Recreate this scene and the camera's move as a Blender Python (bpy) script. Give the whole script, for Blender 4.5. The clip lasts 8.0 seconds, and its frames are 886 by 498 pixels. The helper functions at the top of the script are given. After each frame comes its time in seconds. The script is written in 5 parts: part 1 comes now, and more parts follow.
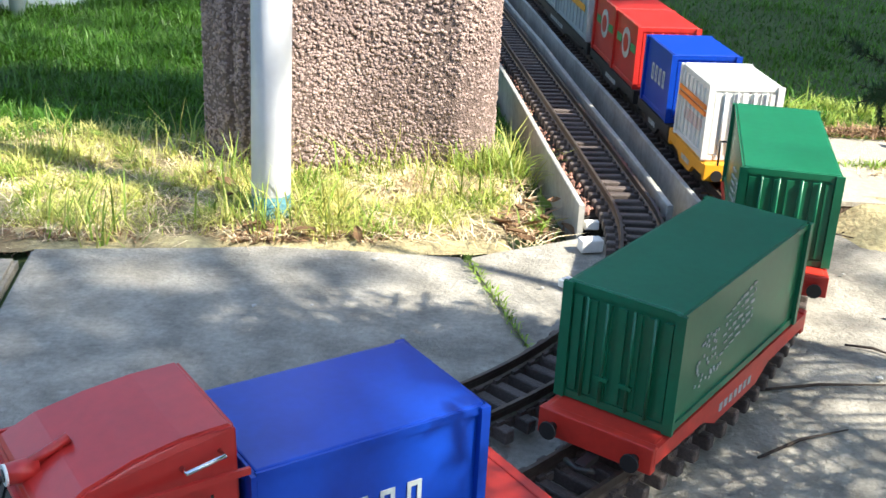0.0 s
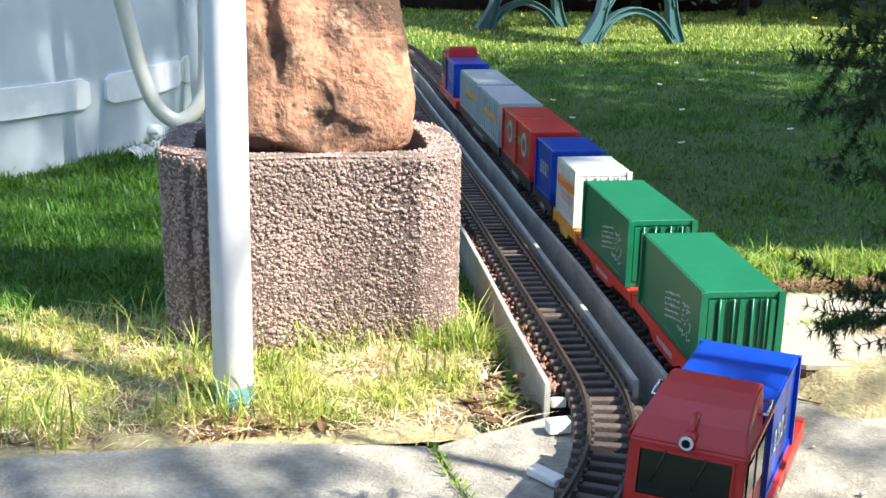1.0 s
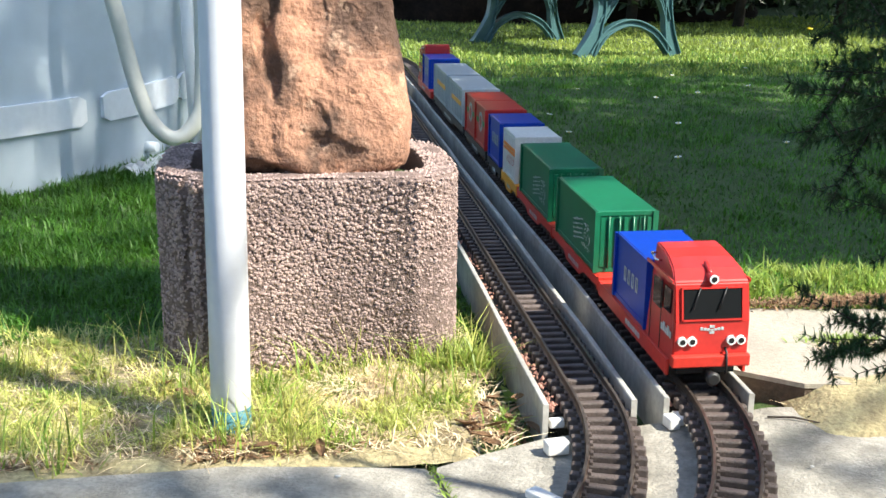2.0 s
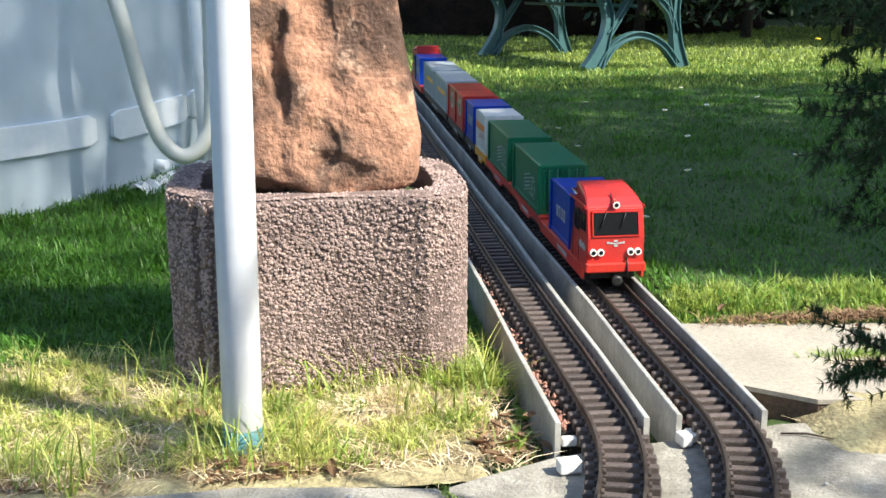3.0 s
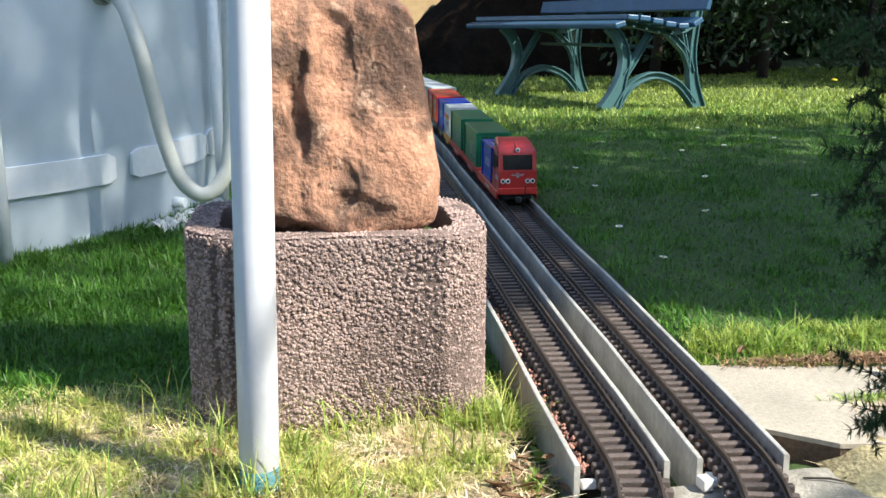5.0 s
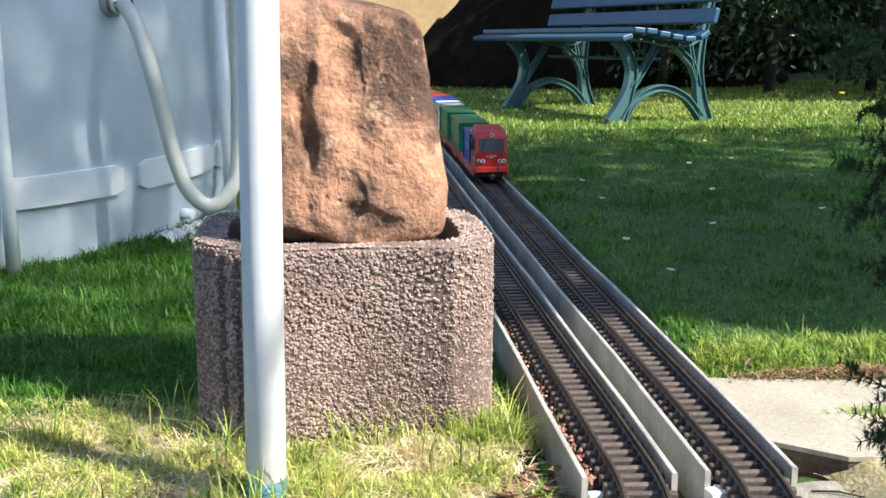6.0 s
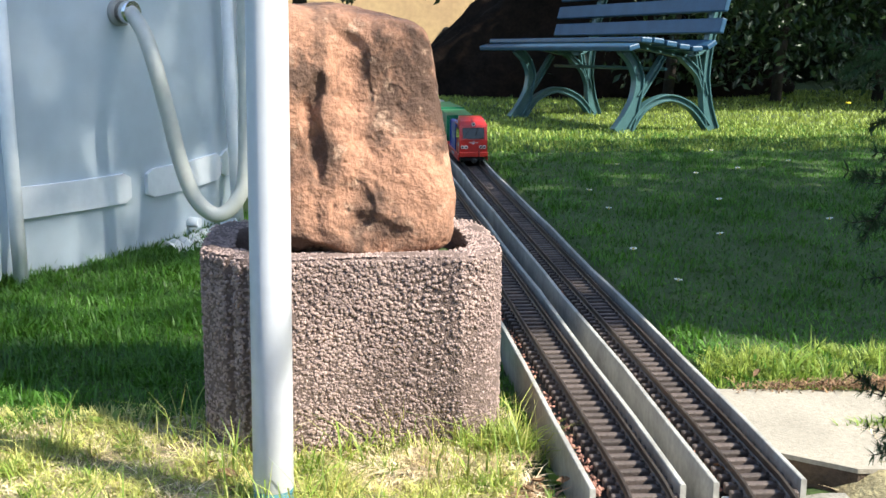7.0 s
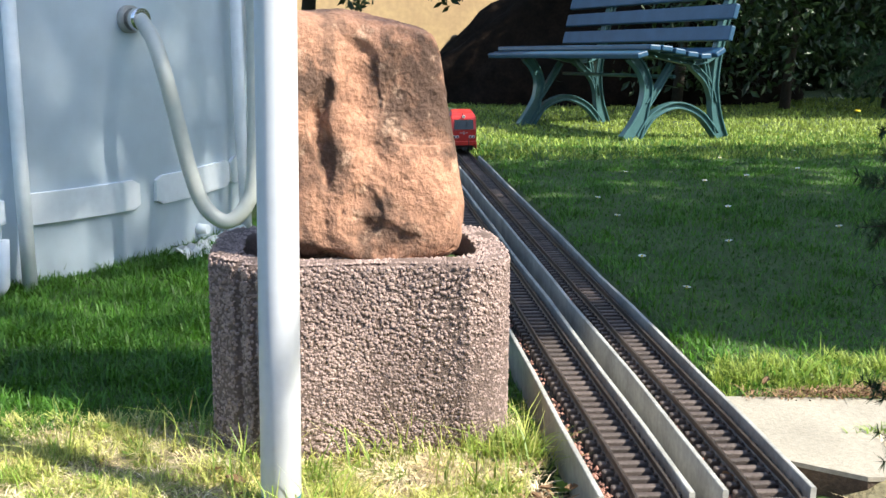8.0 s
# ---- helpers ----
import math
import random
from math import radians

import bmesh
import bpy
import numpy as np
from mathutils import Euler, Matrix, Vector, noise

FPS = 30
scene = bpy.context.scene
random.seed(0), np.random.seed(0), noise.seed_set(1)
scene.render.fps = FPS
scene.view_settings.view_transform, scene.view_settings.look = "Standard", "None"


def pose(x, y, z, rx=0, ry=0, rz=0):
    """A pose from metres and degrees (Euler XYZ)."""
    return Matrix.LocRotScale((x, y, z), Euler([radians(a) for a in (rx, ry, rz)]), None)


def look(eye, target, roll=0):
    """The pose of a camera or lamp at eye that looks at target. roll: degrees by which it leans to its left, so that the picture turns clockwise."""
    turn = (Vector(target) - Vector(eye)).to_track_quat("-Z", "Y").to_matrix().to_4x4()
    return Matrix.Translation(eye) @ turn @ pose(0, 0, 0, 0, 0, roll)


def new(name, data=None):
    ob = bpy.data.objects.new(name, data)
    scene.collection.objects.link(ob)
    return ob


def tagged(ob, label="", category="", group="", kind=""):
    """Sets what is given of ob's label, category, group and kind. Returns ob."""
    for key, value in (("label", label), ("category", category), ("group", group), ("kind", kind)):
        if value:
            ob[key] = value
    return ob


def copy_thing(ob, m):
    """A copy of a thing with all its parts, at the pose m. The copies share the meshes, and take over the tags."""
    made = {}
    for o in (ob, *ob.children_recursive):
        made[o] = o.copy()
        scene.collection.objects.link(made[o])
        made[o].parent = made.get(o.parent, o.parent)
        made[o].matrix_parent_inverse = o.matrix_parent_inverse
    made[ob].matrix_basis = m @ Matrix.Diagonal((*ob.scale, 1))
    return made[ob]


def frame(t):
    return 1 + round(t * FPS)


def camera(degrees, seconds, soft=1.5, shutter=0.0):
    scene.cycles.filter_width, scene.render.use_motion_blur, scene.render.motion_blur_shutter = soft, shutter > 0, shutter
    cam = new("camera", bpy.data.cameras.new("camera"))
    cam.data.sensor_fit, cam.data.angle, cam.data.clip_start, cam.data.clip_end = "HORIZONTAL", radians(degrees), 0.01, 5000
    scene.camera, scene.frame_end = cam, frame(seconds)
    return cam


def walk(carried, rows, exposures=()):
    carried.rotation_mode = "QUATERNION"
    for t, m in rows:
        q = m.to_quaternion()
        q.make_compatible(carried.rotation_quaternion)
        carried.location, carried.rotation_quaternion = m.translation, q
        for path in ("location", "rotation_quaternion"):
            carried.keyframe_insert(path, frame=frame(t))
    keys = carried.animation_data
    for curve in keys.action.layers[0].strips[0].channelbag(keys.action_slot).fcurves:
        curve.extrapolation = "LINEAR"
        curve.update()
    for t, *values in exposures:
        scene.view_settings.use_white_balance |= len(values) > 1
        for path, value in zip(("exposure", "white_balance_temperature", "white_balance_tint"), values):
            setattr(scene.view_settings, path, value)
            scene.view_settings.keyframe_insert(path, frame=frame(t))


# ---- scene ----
PATH = [
    (0, (-0.335, -1.233, 0.488), (-0.135, 0.605, -0.273), 2.8),
    (0.2, (-0.331, -1.224, 0.508), (-0.132, 0.627, -0.223), 2.4),
    (0.5, (-0.327, -1.214, 0.532), (-0.111, 0.66, -0.133), 1.6),
    (0.8, (-0.323, -1.203, 0.55), (-0.078, 0.695, -0.031), 1.1),
    (1, (-0.323, -1.203, 0.556), (-0.074, 0.699, -0.01), 0.9),
    (2.5, (-0.322, -1.197, 0.571), (-0.07, 0.712, 0.03), 0.5),
    (3, (-0.323, -1.196, 0.575), (-0.085, 0.718, 0.046), 0.0),
    (3.5, (-0.325, -1.194, 0.577), (-0.092, 0.725, 0.064), 0.2),
    (4, (-0.325, -1.194, 0.578), (-0.099, 0.731, 0.084), 0.1),
    (4.5, (-0.326, -1.191, 0.577), (-0.106, 0.738, 0.099), 0.1),
    (6, (-0.329, -1.192, 0.575), (-0.125, 0.748, 0.131), 0.2),
    (6.5, (-0.33, -1.191, 0.576), (-0.13, 0.751, 0.139), 0.3),
    (7, (-0.332, -1.19, 0.576), (-0.137, 0.754, 0.147), 0.3),
    (7.5, (-0.332, -1.189, 0.575), (-0.144, 0.757, 0.154), 0.3),
    (8, (-0.332, -1.189, 0.574), (-0.151, 0.759, 0.158), 0.3),
]
cam = camera(42.0, 8.0, soft=1.5)
walk(cam, [(t, look(e, g, r)) for t, e, g, r in PATH],
     [(0, 1.72, 6600, 6), (1, 1.68, 6550, 6), (2.5, 1.40, 6500, 6), (4.5, 1.30, 6450, 6), (8, 1.36, 6450, 6)])

# ---------- world, sun, exposure ----------
SUN_TO = Vector((0.81, -0.50, 0.95)).normalized()
world = bpy.data.worlds.new("world")
scene.world = world
world.use_nodes = True
_sky = world.node_tree.nodes.new("ShaderNodeTexSky")
_sky.sky_type, _sky.sun_disc = "NISHITA", False
_sky.sun_elevation = math.asin(SUN_TO.z)
_sky.sun_rotation = math.atan2(SUN_TO.x, SUN_TO.y)
_bg = world.node_tree.nodes["Background"]
_bg.inputs["Strength"].default_value = 0.15
world.node_tree.links.new(_sky.outputs[0], _bg.inputs[0])
sun = new("sun", bpy.data.lights.new("sun", "SUN"))
sun.data.energy, sun.data.angle, sun.data.color = 4.4, radians(0.6), (1.0, 0.94, 0.85)
sun.matrix_world = look((0, 0, 0), -SUN_TO)


# ---------- materials ----------
def material(name, base, rough=0.6, metal=0.0, vary=0.15, scale=8.0, fine=60.0, bump=0.0, bump_scale=120.0, spec=0.5,
             second=None, per_object=0.0, per_island=0.0, coat=0.0, through_light=0.0):
    """A surface with colour variation at two scales, bump, and optional variation per piece."""
    m = bpy.data.materials.new(name)
    m.use_nodes = True
    t = m.node_tree
    n, l = t.nodes, t.links
    b = n["Principled BSDF"]
    b.inputs["Roughness"].default_value, b.inputs["Metallic"].default_value = rough, metal
    b.inputs["Specular IOR Level"].default_value, b.inputs["Coat Weight"].default_value = spec, coat
    co = n.new("ShaderNodeTexCoord")
    big, small = n.new("ShaderNodeTexNoise"), n.new("ShaderNodeTexNoise")
    for tex, s in ((big, scale), (small, fine)):
        tex.inputs["Scale"].default_value, tex.inputs["Detail"].default_value = s, 5
        l.new(co.outputs["Object"], tex.inputs["Vector"])
    ramp = n.new("ShaderNodeMapRange")
    ramp.inputs["From Min"].default_value, ramp.inputs["From Max"].default_value = 0.35, 0.65
    l.new(big.outputs["Fac"], ramp.inputs["Value"])
    mix = n.new("ShaderNodeMix")
    mix.data_type = "RGBA"
    other = second or [c * (1 - vary) for c in base]
    mix.inputs["A"].default_value, mix.inputs["B"].default_value = (*base, 1), (*other, 1)
    l.new(ramp.outputs[0], mix.inputs["Factor"])
    hsv = n.new("ShaderNodeHueSaturation")
    l.new(mix.outputs["Result"], hsv.inputs["Color"])
    val = n.new("ShaderNodeMapRange")
    val.inputs["From Min"].default_value, val.inputs["From Max"].default_value = 0.25, 0.75
    val.inputs["To Min"].default_value, val.inputs["To Max"].default_value = 1 - vary, 1 + vary
    l.new(small.outputs["Fac"], val.inputs["Value"])
    last = val.outputs[0]
    if per_object or per_island:
        src = n.new("ShaderNodeObjectInfo" if per_object else "ShaderNodeNewGeometry")
        amount = per_object or per_island
        r = n.new("ShaderNodeMapRange")
        r.inputs["To Min"].default_value, r.inputs["To Max"].default_value = 1 - amount, 1 + amount
        l.new(src.outputs["Random" if per_object else "Random Per Island"], r.inputs["Value"])
        mul = n.new("ShaderNodeMath")
        mul.operation = "MULTIPLY"
        l.new(last, mul.inputs[0]), l.new(r.outputs[0], mul.inputs[1])
        last = mul.outputs[0]
    l.new(last, hsv.inputs["Value"])
    l.new(hsv.outputs[0], b.inputs["Base Color"])
    if bump:
        bt = n.new("ShaderNodeTexNoise")
        bt.inputs["Scale"].default_value, bt.inputs["Detail"].default_value = bump_scale, 6
        l.new(co.outputs["Object"], bt.inputs["Vector"])
        bn = n.new("ShaderNodeBump")
        bn.inputs["Strength"].default_value, bn.inputs["Distance"].default_value = min(1, bump), 0.004
        l.new(bt.outputs["Fac"], bn.inputs["Height"])
        l.new(bn.outputs[0], b.inputs["Normal"])
    if through_light:
        tr = n.new("ShaderNodeBsdfTranslucent")
        l.new(hsv.outputs[0], tr.inputs["Color"])
        ms = n.new("ShaderNodeMixShader")
        ms.inputs[0].default_value = through_light
        l.new(b.outputs[0], ms.inputs[1]), l.new(tr.outputs[0], ms.inputs[2])
        l.new(ms.outputs[0], n["Material Output"].inputs[0])
    return m


M = {}
M["soil"] = material("soil", (0.055, 0.085, 0.022), 0.95, vary=0.3, scale=14, fine=120, bump=0.8, bump_scale=220, second=(0.04, 0.075, 0.014))
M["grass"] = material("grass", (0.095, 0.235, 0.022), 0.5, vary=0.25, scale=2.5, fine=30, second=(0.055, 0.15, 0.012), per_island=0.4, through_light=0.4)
M["dry_grass"] = material("dry_grass", (0.62, 0.57, 0.20), 0.6, vary=0.3, scale=9, fine=60, second=(0.36, 0.43, 0.08), per_island=0.45, through_light=0.35)
M["straw"] = material("straw", (0.80, 0.67, 0.44), 0.7, vary=0.3, scale=20, fine=90, second=(0.52, 0.38, 0.22), per_island=0.5)
M["weed"] = material("weed", (0.26, 0.38, 0.06), 0.45, vary=0.2, per_island=0.35, through_light=0.4)
M["slab"] = material("slab", (0.34, 0.315, 0.265), 0.9, vary=0.2, scale=22, fine=170, bump=0.7, bump_scale=260, second=(0.20, 0.185, 0.155), per_object=0.06)
M["slab_warm"] = material("slab_warm", (0.36, 0.32, 0.255), 0.9, vary=0.16, scale=8, fine=150, bump=0.4, bump_scale=260, second=(0.28, 0.25, 0.20))
M["board"] = material("board", (0.42, 0.405, 0.365), 0.75, vary=0.18, scale=10, fine=90, bump=0.25, second=(0.27, 0.26, 0.235))
M["gravel"] = material("gravel", (0.028, 0.024, 0.02), 0.95, vary=0.4, scale=60, fine=300, bump=1.0, bump_scale=300)
M["chip"] = material("chip", (0.40, 0.20, 0.15), 0.9, vary=0.3, scale=80, fine=200, per_island=0.5, second=(0.24, 0.12, 0.09))
M["sleeper"] = material("sleeper", (0.105, 0.080, 0.070), 0.6, vary=0.3, scale=60, fine=400, bump=0.4, bump_scale=500, per_object=0.35)
M["rail"] = material("rail", (0.13, 0.105, 0.085), 0.38, metal=0.6, vary=0.25, scale=30, fine=200, second=(0.085, 0.065, 0.052))
M["planter"] = material("planter", (0.205, 0.145, 0.125), 0.95, vary=0.25, scale=10, fine=240, bump=0.8, bump_scale=420, second=(0.15, 0.105, 0.09))
M["pebble"] = material("pebble", (0.42, 0.31, 0.272), 0.95, vary=0.2, scale=9, fine=300, bump=0.5, bump_scale=500, per_island=0.24, second=(0.31, 0.225, 0.20))
M["rock"] = material("rock", (0.46, 0.235, 0.145), 0.92, vary=0.25, scale=12, fine=90, bump=0.8, bump_scale=180, second=(0.26, 0.14, 0.09))
def stained(m, colour, scale, low, high, stretch=1.0):
    """Adds irregular stains of another colour to a material."""
    t = m.node_tree
    n, l = t.nodes, t.links
    b = n["Principled BSDF"]
    link = b.inputs["Base Color"].links[0]
    src = link.from_socket
    co, mp, tex = n.new("ShaderNodeTexCoord"), n.new("ShaderNodeMapping"), n.new("ShaderNodeTexNoise")
    mp.inputs["Scale"].default_value = (1, 1, stretch)
    tex.inputs["Scale"].default_value, tex.inputs["Detail"].default_value, tex.inputs["Roughness"].default_value = scale, 8, 0.65
    r = n.new("ShaderNodeMapRange")
    r.inputs["From Min"].default_value, r.inputs["From Max"].default_value = low, high
    mix = n.new("ShaderNodeMix")
    mix.data_type = "RGBA"
    mix.inputs["B"].default_value = (*colour, 1)
    l.new(co.outputs["Object"], mp.inputs[0]), l.new(mp.outputs[0], tex.inputs["Vector"])
    l.new(tex.outputs["Fac"], r.inputs["Value"]), l.new(r.outputs[0], mix.inputs["Factor"])
    l.new(src, mix.inputs["A"])
    l.new(mix.outputs["Result"], b.inputs["Base Color"])


stained(M["rock"], (0.12, 0.068, 0.046), 12.0, 0.46, 0.56, 0.75)
stained(M["rock"], (0.62, 0.41, 0.28), 30.0, 0.58, 0.74)
stained(M["slab"], (0.46, 0.43, 0.38), 34.0, 0.60, 0.78)
stained(M["slab"], (0.10, 0.105, 0.085), 6.0, 0.58, 0.80)
stained(M["slab_warm"], (0.19, 0.17, 0.13), 12.0, 0.58, 0.75)
M["white_paint"] = material("white_paint", (0.66, 0.67, 0.70), 0.35, vary=0.05, scale=10, fine=80, second=(0.60, 0.61, 0.64))
M["white_block"] = material("white_block", (0.72, 0.70, 0.66), 0.8, vary=0.08, scale=20, fine=150, bump=0.2)
M["turquoise"] = material("turquoise", (0.055, 0.19, 0.22), 0.7, vary=0.3, scale=30, fine=120)
M["pool_wall"] = material("pool_wall", (0.56, 0.64, 0.70), 0.42, vary=0.05, scale=2.2, fine=20, second=(0.50, 0.575, 0.635), bump=0.05, bump_scale=8)
M["pool_band"] = material("pool_band", (0.84, 0.87, 0.89), 0.4, vary=0.04, scale=6)
M["hose"] = material("hose", (0.66, 0.67, 0.62), 0.3, vary=0.05, scale=20, through_light=0.25)
M["chrome"] = material("chrome", (0.75, 0.75, 0.75), 0.2, metal=1.0, vary=0.05)
M["red"] = material("red", (0.50, 0.028, 0.022), 0.35, vary=0.08, scale=20, fine=150, second=(0.44, 0.024, 0.02), coat=0.2)
M["red_flat"] = material("red_flat", (0.55, 0.035, 0.022), 0.4, vary=0.1, scale=30, fine=150)
M["blue"] = material("blue", (0.004, 0.045, 0.36), 0.32, vary=0.08, scale=18, fine=160, spec=0.35)
M["green"] = material("green", (0.010, 0.145, 0.068), 0.33, vary=0.1, scale=18, fine=160, second=(0.009, 0.125, 0.058))
M["white_box"] = material("white_box", (0.66, 0.66, 0.63), 0.4, vary=0.08, scale=20, fine=120)
M["grey_box"] = material("grey_box", (0.36, 0.41, 0.43), 0.4, vary=0.08, scale=20, fine=120)
M["yellow"] = material("yellow", (0.75, 0.33, 0.02), 0.4, vary=0.08, scale=20)
M["orange"] = material("orange", (0.85, 0.22, 0.02), 0.45, vary=0.08, scale=20)
M["black"] = material("black", (0.016, 0.016, 0.016), 0.5, vary=0.2, scale=40)
M["dark_glass"] = material("dark_glass", (0.012, 0.013, 0.014), 0.08, vary=0.05, spec=0.4)
M["print_white"] = material("print_white", (0.45, 0.50, 0.50), 0.5, vary=0.2, scale=200)
M["print_green"] = material("print_green", (0.03, 0.25, 0.08), 0.5, vary=0.1)
M["lamp_white"] = material("lamp_white", (0.8, 0.8, 0.76), 0.15, vary=0.03)
M["bench_metal"] = material("bench_metal", (0.05, 0.12, 0.125), 0.40, vary=0.12, scale=25, fine=120, bump=0.05, spec=0.45)
M["bench_wood"] = material("bench_wood", (0.030, 0.085, 0.155), 0.42, vary=0.12, scale=10, fine=90, second=(0.024, 0.068, 0.125), bump=0.06, bump_scale=90, spec=0.35)
M["bark"] = material("bark", (0.055, 0.040, 0.030), 0.95, vary=0.3, scale=12, fine=60, bump=1.0, bump_scale=40)
M["leaf"] = material("leaf", (0.035, 0.065, 0.02), 0.4, vary=0.2, per_island=0.4, through_light=0.2)
M["fir_needle"] = material("fir_needle", (0.045, 0.105, 0.035), 0.6, vary=0.2, scale=12, per_island=0.35, through_light=0.3, second=(0.03, 0.07, 0.025))
M["needle"] = material("needle", (0.018, 0.045, 0.018), 0.55, vary=0.2, per_island=0.4, through_light=0.1)
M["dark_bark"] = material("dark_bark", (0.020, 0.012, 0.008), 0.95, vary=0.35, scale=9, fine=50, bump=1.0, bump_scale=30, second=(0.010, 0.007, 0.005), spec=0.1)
M["tan_wall"] = material("tan_wall", (0.55, 0.38, 0.20), 0.9, vary=0.12, scale=3, fine=20, second=(0.46, 0.31, 0.17))
M["dead_leaf"] = material("dead_leaf", (0.34, 0.20, 0.10), 0.7, vary=0.3, scale=60, per_island=0.45, second=(0.17, 0.10, 0.055))
M["flower_yellow"] = material("flower_yellow", (0.8, 0.6, 0.03), 0.6)
M["flower_white"] = material("flower_white", (0.8, 0.8, 0.75), 0.6)
# paler copy of the lawn grass, with sunlight put into the colour
M["sunlit_tone_grass"] = material("sunlit_tone_grass", (0.36, 0.43, 0.085), 0.55, vary=0.25, scale=3, fine=30, second=(0.20, 0.29, 0.045), per_island=0.4, through_light=0.4)
# dark brown that stands for shade on the tipped slab's side edge
M["edge_shade_brown"] = material("edge_shade_brown", (0.11, 0.075, 0.05), 0.95, vary=0.3, scale=20, fine=140, bump=0.8, bump_scale=200, second=(0.06, 0.042, 0.03))
M["strip_soil"] = material("strip_soil", (0.42, 0.36, 0.19), 0.95, vary=0.35, scale=16, fine=140, bump=0.9, bump_scale=200, second=(0.17, 0.13, 0.07))
M["concrete"] = material("concrete", (0.42, 0.42, 0.40), 0.9, vary=0.12, scale=8, fine=120, bump=0.3)


# ---------- building helpers ----------
def part(name, bm, mat, parent, label=""):
    me = bpy.data.meshes.new(name)
    bm.to_mesh(me)
    bm.free()
    me.materials.append(M[mat])
    ob = new(name, me)
    ob.parent = parent
    if label:
        tagged(ob, label)
    return ob


def thing(name, label, category, group="", kind="", at=None):
    ob = new(name)
    ob.empty_display_size = 0.05
    if at is not None:
        ob.matrix_world = at
    return tagged(ob, label, category, group, kind)


def add_box(bm, x0, y0, z0, x1, y1, z1, bevel=0.0, m=None):
    r = bmesh.ops.create_cube(bm, size=1)["verts"]
    bmesh.ops.transform(bm, verts=r, matrix=Matrix.Translation(((x0 + x1) / 2, (y0 + y1) / 2, (z0 + z1) / 2)) @ Matrix.Diagonal((x1 - x0, y1 - y0, z1 - z0, 1)))
    if bevel:
        edges = list({e for v in r for e in v.link_edges})
        r = bmesh.ops.bevel(bm, geom=edges, offset=bevel, segments=2, profile=0.5, affect="EDGES")["verts"]
    if m is not None:
        bmesh.ops.transform(bm, verts=list(set(r)), matrix=m)
    return r


def box(x0, y0, z0, x1, y1, z1, bevel=0.0):
    bm = bmesh.new()
    add_box(bm, x0, y0, z0, x1, y1, z1, bevel)
    return bm


def add_tube(bm, pts, radius, sides=10, cap=True):
    """A round bar along points; radius is a number or one for each point."""
    pts = [Vector(p) for p in pts]
    rad = radius if isinstance(radius, (list, tuple)) else [radius] * len(pts)
    rings, ref = [], None
    for i, p in enumerate(pts):
        d = (pts[min(i + 1, len(pts) - 1)] - pts[max(i - 1, 0)]).normalized()
        if ref is None:
            ref = d.orthogonal().normalized()
        ref = (ref - d * ref.dot(d)).normalized()
        side = d.cross(ref)
        rings.append([bm.verts.new(p + rad[i] * (math.cos(a) * ref + math.sin(a) * side)) for a in [2 * math.pi * k / sides for k in range(sides)]])
    for a, b in zip(rings, rings[1:]):
        for k in range(sides):
            f = bm.faces.new((a[k], a[(k + 1) % sides], b[(k + 1) % sides], b[k]))
            f.smooth = True
    if cap:
        bm.faces.new(rings[0][::-1]), bm.faces.new(rings[-1])


def tube(pts, radius, sides=10):
    bm = bmesh.new()
    add_tube(bm, pts, radius, sides)
    return bm


def add_strip(bm, outline, z0, z1, bevel=0.0):
    """An upright prism over an outline of (x, y)."""
    lo = [bm.verts.new((x, y, z0)) for x, y in outline]
    hi = [bm.verts.new((x, y, z1)) for x, y in outline]
    bm.faces.new(hi)
    bm.faces.new(lo[::-1])
    for k in range(len(lo)):
        j = (k + 1) % len(lo)
        bm.faces.new((lo[k], lo[j], hi[j], hi[k]))
    bmesh.ops.recalc_face_normals(bm, faces=bm.faces)
    if bevel:
        top = [e for e in bm.edges if all(v in hi for v in e.verts)]
        bmesh.ops.bevel(bm, geom=top, offset=bevel, segments=2, affect="EDGES")


def add_extrusion(bm, path, profile, closed=False):
    """Sweep a profile of (sideways, up) along a path of (x, y, heading); sideways is to the right of travel."""
    rings = []
    for x, y, h in path:
        rx, ry = math.sin(h), -math.cos(h)
        rings.append([bm.verts.new((x + rx * u, y + ry * u, v)) for u, v in profile])
    n = len(profile)
    for a, b in zip(rings, rings[1:]):
        for k in range(n):
            bm.faces.new((a[k], a[(k + 1) % n], b[(k + 1) % n], b[k]))
    bm.faces.new(rings[0][::-1]), bm.faces.new(rings[-1])
    bmesh.ops.recalc_face_normals(bm, faces=bm.faces)


def mesh_object(name, verts, faces, mat, parent=None, smooth=False):
    me = bpy.data.meshes.new(name)
    me.from_pydata(verts, [], faces)
    me.materials.append(M[mat])
    if smooth:
        me.polygons.foreach_set("use_smooth", [True] * len(me.polygons))
    ob = new(name, me)
    ob.parent = parent
    return ob


